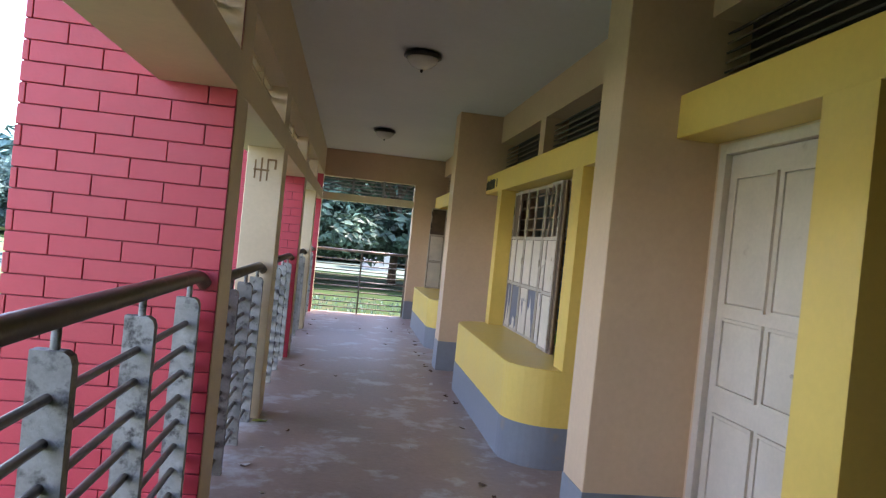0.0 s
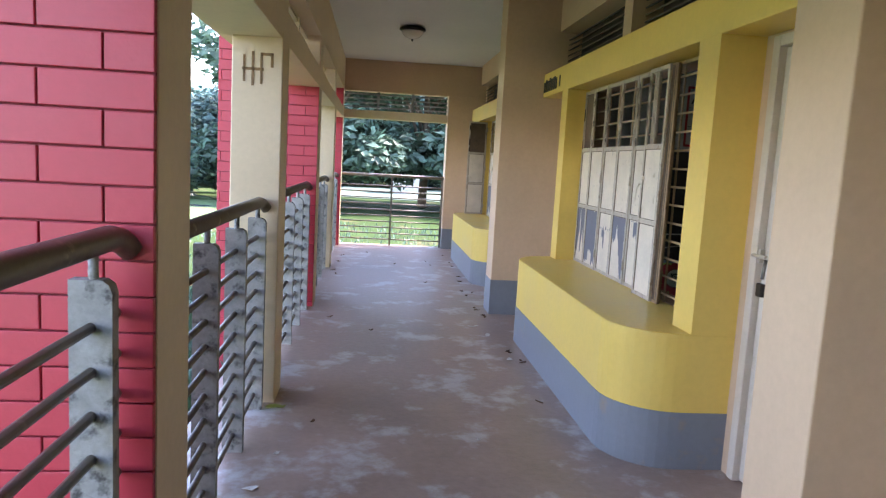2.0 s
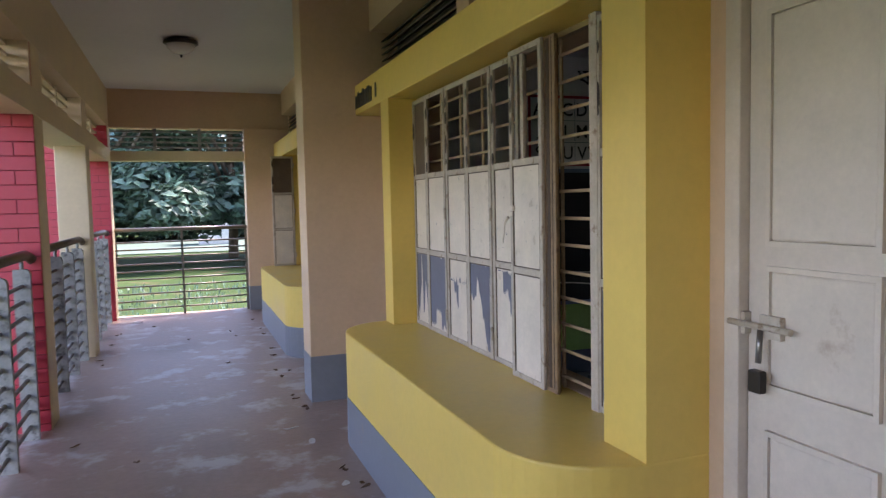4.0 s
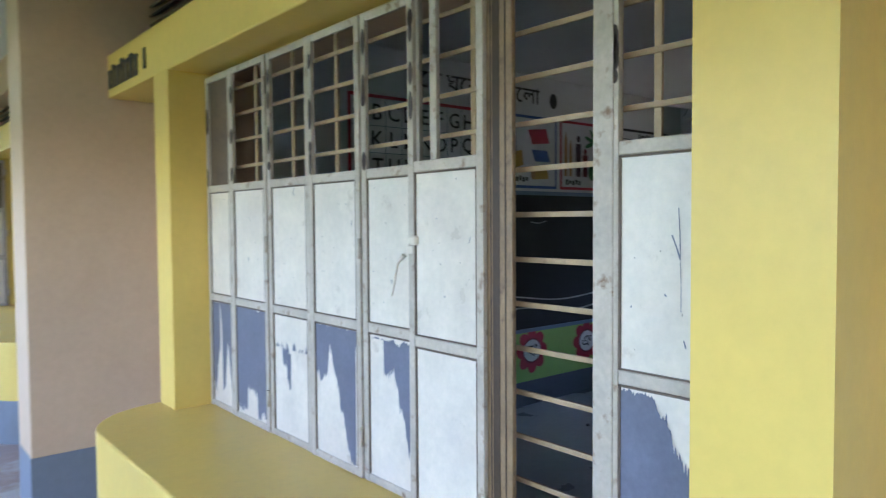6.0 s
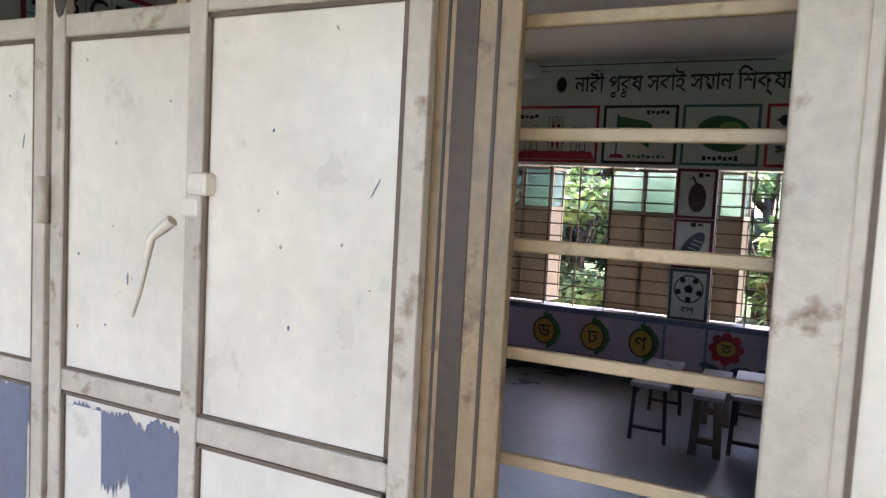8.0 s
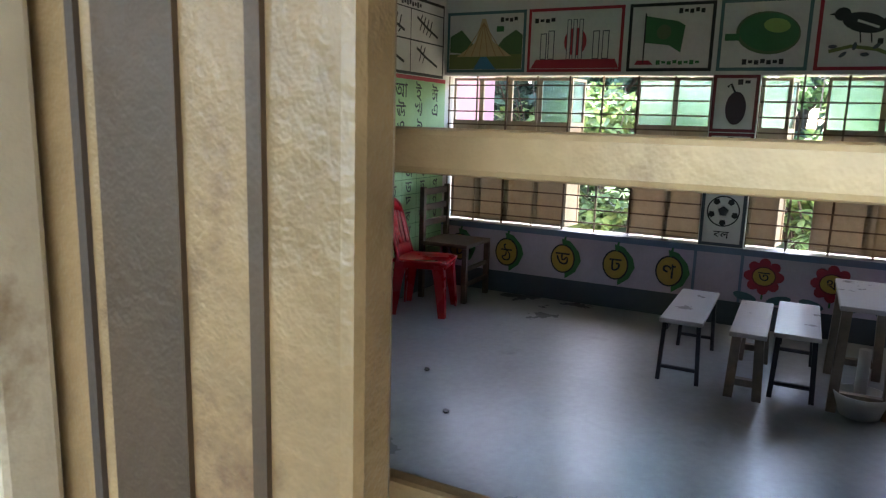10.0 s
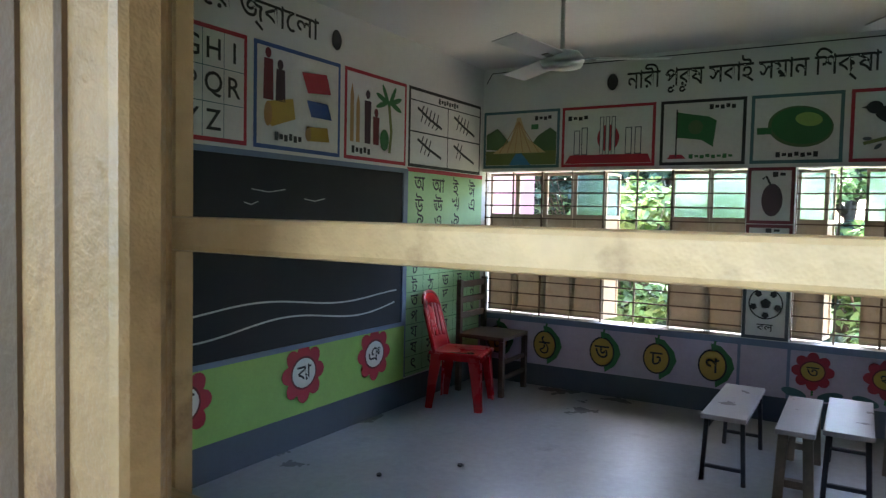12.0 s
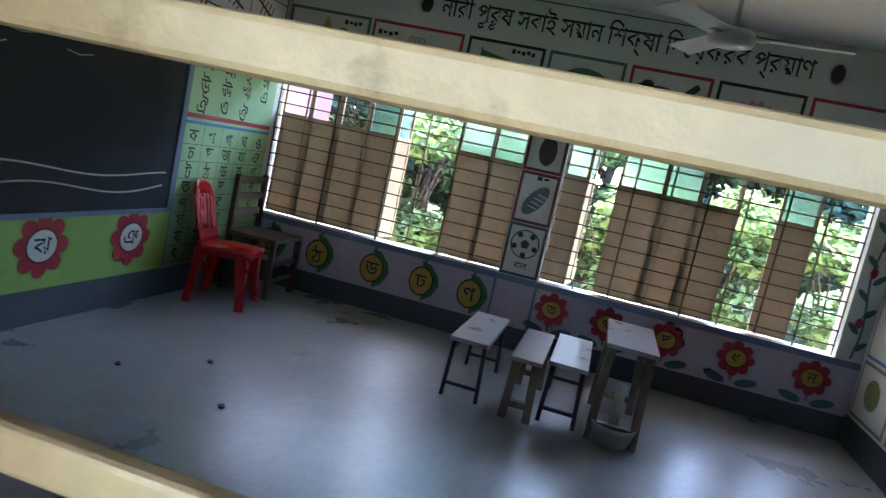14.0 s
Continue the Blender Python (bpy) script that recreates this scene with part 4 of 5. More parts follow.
def flower(wall, u, v, r, ch, centre, leaves):
    f = thing("painted_flower", WALLS[wall](u, v - r, 0), "red painted flower with a letter in its centre", "wall painting", "painted letter flowers")
    for k in range(8):
        a = 2 * math.pi * k / 8
        flat("petal", oval(u + r * 0.66 * math.cos(a), v + r * 0.66 * math.sin(a), r * 0.36, r * 0.30, 14, math.degrees(a)), wall, 0.0055 + 0.0002 * k, "crimson", f)
    flat("centre_ring", oval(u, v, r * 0.62, r * 0.56), wall, 0.0085, "maroon", f)
    flat("centre", oval(u, v, r * 0.55, r * 0.49), wall, 0.0095, centre, f)
    words("letter", ch, wall, u, v, r * 0.80, 0.011, "ink", f, weight=0.02, centre=True)
    if leaves:
        for sg_ in (-1, 1):
            flat("leaf_shape", oval(u + sg_ * r * 0.85, v - r * 1.25, r * 0.62, r * 0.24, 16, sg_ * 14), wall, 0.0058, "teal", f)
        flat("stem", stroke([(u, v - r * 0.8), (u, v - r * 1.3)], 0.012), wall, 0.0052, "leaf_paint", f)


for u, ch in ((2.35, "চ"), (3.15, "ছ"), (3.93, "জ"), (4.77, "ঝ"), (5.45, "ঞ")):
    flower("board", u, 0.425, 0.175, ch, "white_paint", False)
for y, ch in ((6.33, "ত"), (5.92, "থ"), (5.50, "দ"), (5.02, "ধ"), (4.52, "ন")):
    flower("back", RY1 - y, 0.375, 0.125, ch, "gold", True)
for y, ch in ((8.64, "ট"), (8.22, "ঠ"), (7.75, "ড"), (7.34, "ঢ"), (6.95, "ণ")):
    f = thing("painted_fruit", WALLS["back"](RY1 - y, 0.24, 0), "yellow painted fruit with green leaf and letter", "wall painting", "painted letter fruits")
    u = RY1 - y
    flat("leaf_shape", [(u - 0.02, 0.49), (u + 0.05, 0.475), (u + 0.12, 0.40), (u + 0.14, 0.33), (u + 0.10, 0.24), (u + 0.02, 0.18), (u + 0.01, 0.30)], "back", 0.0055, "leaf_paint", f)
    flat("fruit_edge", oval(u - 0.005, 0.335, 0.098, 0.115), "back", 0.0068, "ink", f)
    flat("fruit", oval(u - 0.005, 0.335, 0.087, 0.103), "back", 0.008, "gold", f)
    flat("stalk", stroke([(u, 0.44), (u + 0.01, 0.51)], 0.016), "back", 0.0075, "leaf_paint", f)
    words("letter", ch, "back", u - 0.005, 0.335, 0.15, 0.0095, "ink", f, weight=0.02, centre=True)

# panels on the column between the windows
u0, u1 = RY1 - 6.775, RY1 - 6.485
um = (u0 + u1) / 2
p = picture("back", u0, u1, 1.34, 1.72, "maroon", "painted panel of a dark aubergine")
flat("fruit", oval(um + 0.01, 1.50, 0.065, 0.11), "back", 0.0065, "plum", p)
flat("stalk", stroke([(um, 1.60), (um - 0.03, 1.66), (um - 0.05, 1.64)], 0.014), "back", 0.0075, "ink", p)
caption(p, "back", um + 0.01, 1.655, 0.09)
p = picture("back", u0, u1, 0.955, 1.335, "maroon", "painted panel of a grey scaly fish shape")
flat("body", oval(um, 1.13, 0.06, 0.13, 18, -35), "back", 0.0065, "slate", p)
for i in range(4):
    flat("scale_line", stroke([(um - 0.05 + 0.02 * i, 1.09 + 0.03 * i), (um + 0.02 + 0.02 * i, 1.07 + 0.03 * i)], 0.007), "back", 0.0078, "white_paint", p)
caption(p, "back", um - 0.02, 1.28, 0.1, 0.03)
p = picture("back", u0, u1, 0.555, 0.95, "slate", "painted panel of a black and white ball")
flat("ball_edge", oval(um, 0.80, 0.108, 0.108, 26), "back", 0.0065, "ink", p)
flat("ball", oval(um, 0.80, 0.099, 0.099, 26), "back", 0.0075, "white_paint", p)
flat("ball_patch", oval(um, 0.80, 0.036, 0.036, 5, 90), "back", 0.0085, "ink", p)
for a in (54, 126, 198, 270, 342):
    flat("ball_patch", oval(um + 0.08 * math.cos(radians(a)), 0.80 + 0.08 * math.sin(radians(a)), 0.024, 0.024, 5, a), "back", 0.0085, "ink", p)
words("caption", "বল", "back", um, 0.635, 0.075, 0.0065, "ink", p, weight=0.01, centre=True)
for u in (u0 - 0.02, u1):
    setting("window_line", boxes((RX1 - 0.0055, RY1 - u - 0.02, 0.172, RX1, RY1 - u, 0.505)), "blue_line", "slate blue vertical line beside the window column", "trim")
# vine by the far corner and charts on the side wall
p = thing("painted_vine", WALLS["back"](4.49, 0.56, 0), "painted vine with dark leaves and red buds", "wall painting")
flat("panel", rect(4.425, 0.555, 4.578, 1.72), "back", 0.003, "white_paint", p)
flat("stem", stroke([(4.50 + 0.02 * math.sin(i * 0.9), 0.57 + 0.11 * i) for i in range(11)], 0.014), "back", 0.0045, "teal", p)
for i in range(9):
    flat("leaf_shape", oval(4.50 + 0.035 * (-1) ** i, 0.66 + 0.115 * i, 0.05, 0.02, 12, 45 * (-1) ** i), "back", 0.0058, "teal", p)
    if i % 3 == 1:
        flat("bud", oval(4.49, 0.70 + 0.115 * i, 0.022, 0.036), "back", 0.007, "crimson", p)
for k in range(4):
    p = picture("side", 0.05 + 0.62 * k, 0.62 + 0.62 * k, 0.62, 1.25, "sea", "painted side-wall chart with olive shapes")
    flat("shape", oval(0.32 + 0.62 * k, 0.95, 0.16, 0.12), "side", 0.0065, "olive", p)
    p = picture("side", 0.05 + 0.62 * k, 0.62 + 0.62 * k, 0.22, 0.60, "olive", "painted side-wall panel with green figures")
    flat("shape", oval(0.32 + 0.62 * k, 0.42, 0.12, 0.10), "side", 0.0065, "olive", p)

# ---- back windows ----
M["shutter"] = material("tan_shutter_paint", (0.50, 0.40, 0.28), 0.5, 0.18, 3, 40, 0.15, dirt=(0.22, 0.16, 0.10), dirt_at=0.62)
M["shutter_sheet"] = material("thin_tan_sheet", (0.50, 0.41, 0.30), 0.6, 0.25, 3, 40, 0.15, dirt=(0.28, 0.19, 0.11), dirt_at=0.6)
nt = M["shutter_sheet"].node_tree
thin, both = nt.nodes.new("ShaderNodeBsdfTranslucent"), nt.nodes.new("ShaderNodeMixShader")
thin.inputs["Color"].default_value, both.inputs["Fac"].default_value = (0.56, 0.47, 0.35, 1), 0.25
nt.links.new(nt.nodes["Principled BSDF"].outputs["BSDF"], both.inputs[1])
nt.links.new(thin.outputs["BSDF"], both.inputs[2])
nt.links.new(both.outputs["Shader"], nt.nodes["Material Output"].inputs["Surface"])
fro = bpy.data.materials.new("frosted_blue_glass")
fro.use_nodes = True
fb = fro.node_tree.nodes["Principled BSDF"]
fb.inputs["Base Color"].default_value = (0.58, 0.82, 0.84, 1)
fb.inputs["Roughness"].default_value = 0.25
fb.inputs["Transmission Weight"].default_value = 0.92
M["frosted"] = fro


def back_leaf(y0, y1, glass, swing=0.0):
    """A back-window leaf: tan lower sheet and a top light."""
    b = thing("back_window_leaf", (RX1 + 0.13, y1, 0.56), "tan steel window leaf with a glazed top light", "window leaf", "back window leaves")
    x, f = RX1 + 0.13, 0.018
    for ya in (y0, y1 - f):
        part("stile", boxes((x, ya, 0.56, x + 0.025, ya + f, 1.71)), "shutter", b)
    for za, zb in ((0.56, 0.585), (1.345, 1.375), (1.69, 1.71)):
        part("rail", boxes((x, y0 + f, za, x + 0.025, y1 - f, zb)), "shutter", b)
    part("sheet", boxes((x + 0.010, y0 + f, 0.585, x + 0.016, y1 - f, 1.345)), "shutter_sheet", b)
    if glass:
        g = part("top_light", boxes((x + 0.011, y0 + f, 1.375, x + 0.015, y1 - f, 1.69)), "frosted", b, "frosted pale blue glass")
        g.visible_shadow = False
    if swing:
        b.rotation_euler = (0, 0, radians(swing))


for y1, y0, glass in ((8.81, 8.56, 0), (8.56, 8.31, 0), (8.31, 8.06, 0), (8.06, 7.80, 1), (7.305, 7.035, 1), (7.035, 6.785, 1),
                      (6.475, 6.29, 1), (6.08, 5.755, 1), (5.755, 5.505, 1), (5.505, 5.225, 0), (4.97, 4.715, 1)):
    back_leaf(y0, y1, glass)
for y1, y0, sw in ((7.80, 7.55, 82), (6.29, 6.08, 80), (5.225, 4.99, 84), (4.715, 4.52, 78)):
    back_leaf(y0, y1, 1, sw)
for a, b in BW:
    g = thing("back_grille", (RX1 + 0.07, a, 0.55), "thin brown bar grille in the back window", "grille", "back window grilles")
    for k in range(11):
        z = 0.62 + 0.103 * k
        part("bar", boxes((RX1 + 0.062, a, z - 0.005, RX1 + 0.072, b, z + 0.005)), "rust", g)
    n = 8
    for k in range(n + 1):
        y = a + (b - a) * k / n
        part("upright", boxes((RX1 + 0.072, y - 0.007, 0.55, RX1 + 0.082, y + 0.007, 1.72)), "shutter" if k % 2 else "rust", g)
# thin white tubes laid along the sill in five places
for y, w in ((8.45, 0.2), (7.35, 0.16), (7.05, 0.12), (5.6, 0.1), (4.98, 0.12)):
    lt = thing("sill_litter", (RX1 + 0.03, y, 0.55), "thin white strips on the window sill", "litter", "sill litter")
    for k in range(3):
        part("straw", tube([(RX1 + 0.02 + 0.02 * k, y - w / 2, 0.556 + 0.006 * k), (RX1 - 0.01 + 0.01 * k, y + w / 2 - 0.03 * k, 0.556 + 0.012 * k)], 0.004, 6), "white_paint", lt)

# ---- furniture ----
M["red_plastic"] = material("red_plastic", (0.55, 0.012, 0.02), 0.28, 0.06, 3, 40, 0.04)
M["old_wood"] = material("old_brown_wood", (0.13, 0.085, 0.055), 0.55, 0.3, 8, 50, 0.3)
M["pale_wood"] = material("worn_pale_wood", (0.30, 0.24, 0.18), 0.5, 0.25, 8, 50, 0.25)
M["bench_top"] = material("pale_bench_top", (0.52, 0.48, 0.49), 0.3, 0.1, 4, 50, 0.1)
M["black_steel"] = material("black_steel", (0.015, 0.02, 0.03), 0.4, 0.1)
M["white_plastic"] = material("white_enamel", (0.62, 0.63, 0.62), 0.35, 0.06)


def plastic_chair(x, y):
    """Moulded chair that faces -y: x, y is the middle of its seat."""
    c = thing("plastic_chair", (x, y, 0), "glossy red moulded plastic chair against the wall", "chair")
    c.rotation_euler, c.scale = (0, 0, radians(14)), (0.92, 0.92, 0.95)
    bm = bmesh.new()
    nx, ny = 8, 8
    g = [[bm.verts.new((x + (i / nx - 0.5) * (0.42 - 0.05 * j / ny), y - 0.21 + 0.42 * j / ny, 0.415 - 0.018 * math.sin(math.pi * i / nx) * math.sin(math.pi * j / ny) - (0.012 if j == 0 else 0))) for j in range(ny + 1)] for i in range(nx + 1)]
    for i in range(nx):
        for j in range(ny):
            bm.faces.new((g[i][j], g[i + 1][j], g[i + 1][j + 1], g[i][j + 1])).smooth = True
    ret = bmesh.ops.extrude_face_region(bm, geom=bm.faces[:])
    bmesh.ops.translate(bm, vec=(0, 0, -0.022), verts=[v for v in ret["geom"] if isinstance(v, bmesh.types.BMVert)])
    bmesh.ops.recalc_face_normals(bm, faces=bm.faces)
    part("seat", bm, "red_plastic", c)
    # back: a curved shell with a rounded top and rows of narrow slots between its slats
    def back_at(u, v):
        """A point of the back shell: u across from -1 to 1, v up from 0 to 1."""
        wide = 0.195 - 0.012 * v
        top = 0.43 * (1 - 0.16 * abs(u) ** 3.2)
        return (x + u * wide * (1 - 0.25 * max(0, v - 0.8) * abs(u)), y + 0.19 + 0.10 * v - 0.035 * u * u, 0.405 + v * top)

    def shell(name, u0, u1, v0, v1):
        bm = bmesh.new()
        k, m = max(2, int(8 * (u1 - u0))), max(2, int(10 * (v1 - v0)))
        gr = [[bm.verts.new(back_at(u0 + (u1 - u0) * i / k, v0 + (v1 - v0) * j / m)) for j in range(m + 1)] for i in range(k + 1)]
        for i in range(k):
            for j in range(m):
                bm.faces.new((gr[i][j], gr[i + 1][j], gr[i + 1][j + 1], gr[i][j + 1])).smooth = True
        ret = bmesh.ops.extrude_face_region(bm, geom=bm.faces[:])
        bmesh.ops.translate(bm, vec=(0, 0.012, 0), verts=[v for v in ret["geom"] if isinstance(v, bmesh.types.BMVert)])
        bmesh.ops.recalc_face_normals(bm, faces=bm.faces)
        part(name, bm, "red_plastic", c)

    shell("top_rail", -1, 1, 0.80, 1.0)
    shell("lower_rail", -1, 1, 0.0, 0.22)
    for u0, u1 in ((-1, -0.70), (-0.62, -0.40), (-0.32, -0.10), (0.10, 0.32), (0.40, 0.62), (0.70, 1)):
        shell("back_slat", u0, u1, 0.21, 0.81)
    shell("back_slat", -0.10, 0.10, 0.30, 0.74)
    rim = [Vector(back_at(-1, i / 8)) for i in range(8)] + [Vector(back_at(-1 + i / 6, 1.0)) for i in range(13)] + [Vector(back_at(1, 1 - i / 8)) for i in range(1, 9)]
    part("back_rim", tube([p + Vector((0, 0.008, 0)) for p in rim], 0.014, 8), "red_plastic", c)
    for sx, sy in ((-1, -1), (1, -1), (-1, 1), (1, 1)):
        bm = bmesh.new()
        rows = []
        for z, w in ((0.41, 0.095), (0.25, 0.075), (0.0, 0.052)):
            o = 0.03 * (1 - z / 0.41)
            cx, cy = x + sx * (0.195 + o), y + sy * (0.19 + o)
            rows.append([bm.verts.new(p) for p in ((cx, cy, z), (cx - sx * w, cy, z), (cx - sx * w, cy - sy * 0.012, z), (cx - sx * 0.012, cy - sy * 0.012, z), (cx - sx * 0.012, cy - sy * w, z), (cx, cy - sy * w, z))])
        for lo, hi in zip(rows, rows[1:]):
            for i in range(6):
                bm.faces.new((lo[i], lo[(i + 1) % 6], hi[(i + 1) % 6], hi[i]))
        bm.faces.new(rows[0])
        bm.faces.new(rows[-1][::-1])
        bmesh.ops.recalc_face_normals(bm, faces=bm.faces)
        part("leg", bm, "red_plastic", c)
    part("apron", boxes((x - 0.18, y - 0.205, 0.36, x + 0.18, y - 0.190, 0.405), (x - 0.205, y - 0.18, 0.36, x - 0.19, y + 0.18, 0.405), (x + 0.19, y - 0.18, 0.36, x + 0.205, y + 0.18, 0.405)), "red_plastic", c)


plastic_chair(6.09, 8.52)
wc = thing("wooden_chair", (6.60, 8.52, 0), "old dark wooden chair in the room corner", "chair")
part("seat", boxes((6.38, 8.33, 0.42, 6.82, 8.74, 0.45), bevel=0.006), "old_wood", wc)
for x, y, z in ((6.40, 8.35, 0.42), (6.80, 8.35, 0.42), (6.40, 8.72, 0.86), (6.80, 8.72, 0.86)):
    part("leg", boxes((x - 0.02, y - 0.02, 0, x + 0.02, y + 0.02, z), bevel=0.004), "old_wood", wc)
for z in (0.58, 0.70, 0.82):
    part("back_rail", boxes((6.42, 8.712, z - 0.025, 6.78, 8.73, z + 0.025), bevel=0.003), "old_wood", wc)
for z in (0.14, 0.26):
    part("stretcher", boxes((6.42, 8.34, z - 0.015, 6.78, 8.36, z + 0.015)), "old_wood", wc)


def bench(name, x0, y0, x1, y1, h, frame_mat, label, t, shelf=False):
    b = thing(name, ((x0 + x1) / 2, (y0 + y1) / 2, 0), label, "bench" if h < 0.5 else "table", "school benches")
    part("top", boxes((x0, y0, h - 0.025, x1, y1, h), bevel=0.004), "bench_top", b, "pale worn board top")
    for x in (x0 + 0.04, x1 - 0.06):
        for y in (y0 + 0.012, y1 - 0.012 - t):
            s = -1 if y < (y0 + y1) / 2 else 1
            bm = boxes((x, y, 0, x + t, y + t, h - 0.025), bevel=0.002)
            for v in bm.verts:
                if v.co.z < 0.1:
                    v.co.y += s * 0.015
            part("leg", bm, frame_mat, b)
        part("cross_bar", boxes((x + 0.003, y0 + 0.012, 0.07, x + t - 0.003, y1 - 0.012, 0.07 + t * 0.8)), frame_mat, b)
    for y in (y0 + 0.02, y1 - 0.02 - t * 0.8):
        part("apron", boxes((x0 + 0.06, y, h - 0.075, x1 - 0.06, y + t * 0.6, h - 0.026)), frame_mat, b)
    if shelf:
        part("shelf", boxes((x0 + 0.06, y0 + 0.02, 0.30, x1 - 0.06, y1 - 0.02, 0.315)), frame_mat, b)


bench("low_bench", 5.50, 6.545, 6.29, 6.765, 0.36, "black_steel", "low bench with pale top and black steel legs", 0.022)
bench("low_bench", 5.43, 6.235, 6.19, 6.41, 0.36, "pale_wood", "low bench with pale top and worn wooden legs", 0.045)
bench("low_bench", 5.54, 5.995, 6.29, 6.21, 0.36, "black_steel", "low bench with pale top on dark steel frame", 0.025)
bench("school_table", 5.49, 5.665, 6.21, 5.94, 0.55, "pale_wood", "small worn wooden table with pale top", 0.045)
pot = thing("white_basin", (5.50, 5.80, 0), "white enamel basin on the floor under the table", "basin")
part("bowl", lathe([(0.07, 0.0), (0.09, 0.01), (0.115, 0.09), (0.125, 0.12), (0.118, 0.12), (0.085, 0.02)], (5.55, 5.80, 0)), "white_plastic", pot)
part("stand_tube", tube([(5.62, 5.80, 0.02), (5.62, 5.80, 0.32)], 0.028, 12), "white_plastic", pot)


def fan(x, y, z, turn):
    f = thing("ceiling_fan", (x, y, z), "dusty white three-blade ceiling fan at rest", "fan", "ceiling fans")
    part("motor", lathe([(0.02, 0.05), (0.09, 0.035), (0.115, 0.0), (0.10, -0.035), (0.03, -0.05)], (x, y, z)), "white_plastic", f)
    part("rod", tube([(x, y, z + 0.04), (x, y, RZ)], 0.012, 8), "white_plastic", f)
    part("canopy", lathe([(0.05, RZ - z), (0.05, RZ - z - 0.02), (0.02, RZ - z - 0.06)], (x, y, z), 16), "white_plastic", f)
    for k in range(3):
        bm = boxes((0.10, -0.055, -0.003, 0.53, 0.065, 0.003), bevel=0.002)
        for v in bm.verts:
            v.co.z += v.co.y * 0.18
            if v.co.x > 0.45:
                v.co.y *= 1.15
        bmesh.ops.transform(bm, matrix=pose(x, y, z + 0.005, 0, 0, turn + 120 * k), verts=bm.verts)
        blade = part("blade", bm, "white_plastic", f)
        bm = boxes((0.08, -0.02, -0.008, 0.17, 0.02, -0.003))
        bmesh.ops.transform(bm, matrix=pose(x, y, z + 0.005, 0, 0, turn + 120 * k), verts=bm.verts)
        part("blade_iron", bm, "metal", blade)


fan(5.12, 7.43, 2.15, 172)
fan(5.41, 5.74, 2.15, 142)
wire = thing("wall_wire", (RX1 - 0.006, 7.75, 2.5), "thin dark cable along the wall top", "cable")
part("cable", tube([(RX1 - 0.006, 8.80, 2.44), (RX1 - 0.006, 8.75, 2.52), (RX1 - 0.006, 7.9, 2.53), (RX1 - 0.006, 5.0, 2.52)], 0.004, 6), "ink", wire)
for x, y in ((4.64, 8.18), (3.9, 8.5), (5.0, 7.9), (4.55, 7.55)):
    d = thing("floor_litter", (x, y, 0), "small dark scrap lying on the cement floor", "litter", "floor scraps")
    part("scrap", prism(oval(x, y, 0.022, 0.014, 7, 30), 0.0, 0.008, 0.002), "ink", d)

SHIFT = Vector((0, 0, 0))

# ---- outdoors ----
M["leaf_green"] = material("tree_leaves", (0.115, 0.22, 0.15), 0.55, 0.5, 3.0, 20, 0.1)
# leaves of the distant trees: bluish air haze is put into the colour
M["leaf_haze"] = material("haze_tinted_tree_leaves", (0.12, 0.24, 0.215), 0.6, 0.5, 3.0, 20, 0.1)
M["leaf_light"] = material("fresh_leaves", (0.21, 0.35, 0.12), 0.5, 0.4, 3.0, 20, 0.1)
for k in ("leaf_green", "leaf_haze", "leaf_light"):
    nt = M[k].node_tree
    pb = nt.nodes["Principled BSDF"]
    tr = nt.nodes.new("ShaderNodeBsdfTranslucent")
    isl = nt.nodes.new("ShaderNodeNewGeometry")
    hue = nt.nodes.new("ShaderNodeHueSaturation")
    rng = nt.nodes.new("ShaderNodeMapRange")
    rng.inputs["To Min"].default_value, rng.inputs["To Max"].default_value = 0.55, 1.5
    nt.links.new(isl.outputs["Random Per Island"], rng.inputs["Value"])
    nt.links.new(rng.outputs["Result"], hue.inputs["Value"])
    src = pb.inputs["Base Color"].links[0].from_socket
    nt.links.new(src, hue.inputs["Color"])
    nt.links.new(hue.outputs["Color"], pb.inputs["Base Color"])
    nt.links.new(hue.outputs["Color"], tr.inputs["Color"])
    mx = nt.nodes.new("ShaderNodeMixShader")
    mx.inputs["Fac"].default_value = 0.35
    nt.links.new(pb.outputs["BSDF"], mx.inputs[1])
    nt.links.new(tr.outputs["BSDF"], mx.inputs[2])
    nt.links.new(mx.outputs["Shader"], nt.nodes["Material Output"].inputs["Surface"])
M["bark"] = material("grey_bark", (0.16, 0.125, 0.095), 0.85, 0.35, 4, 30, 0.6)
M["pale_bark"] = material("bleached_bark", (0.42, 0.38, 0.33), 0.85, 0.25, 4, 30, 0.5)


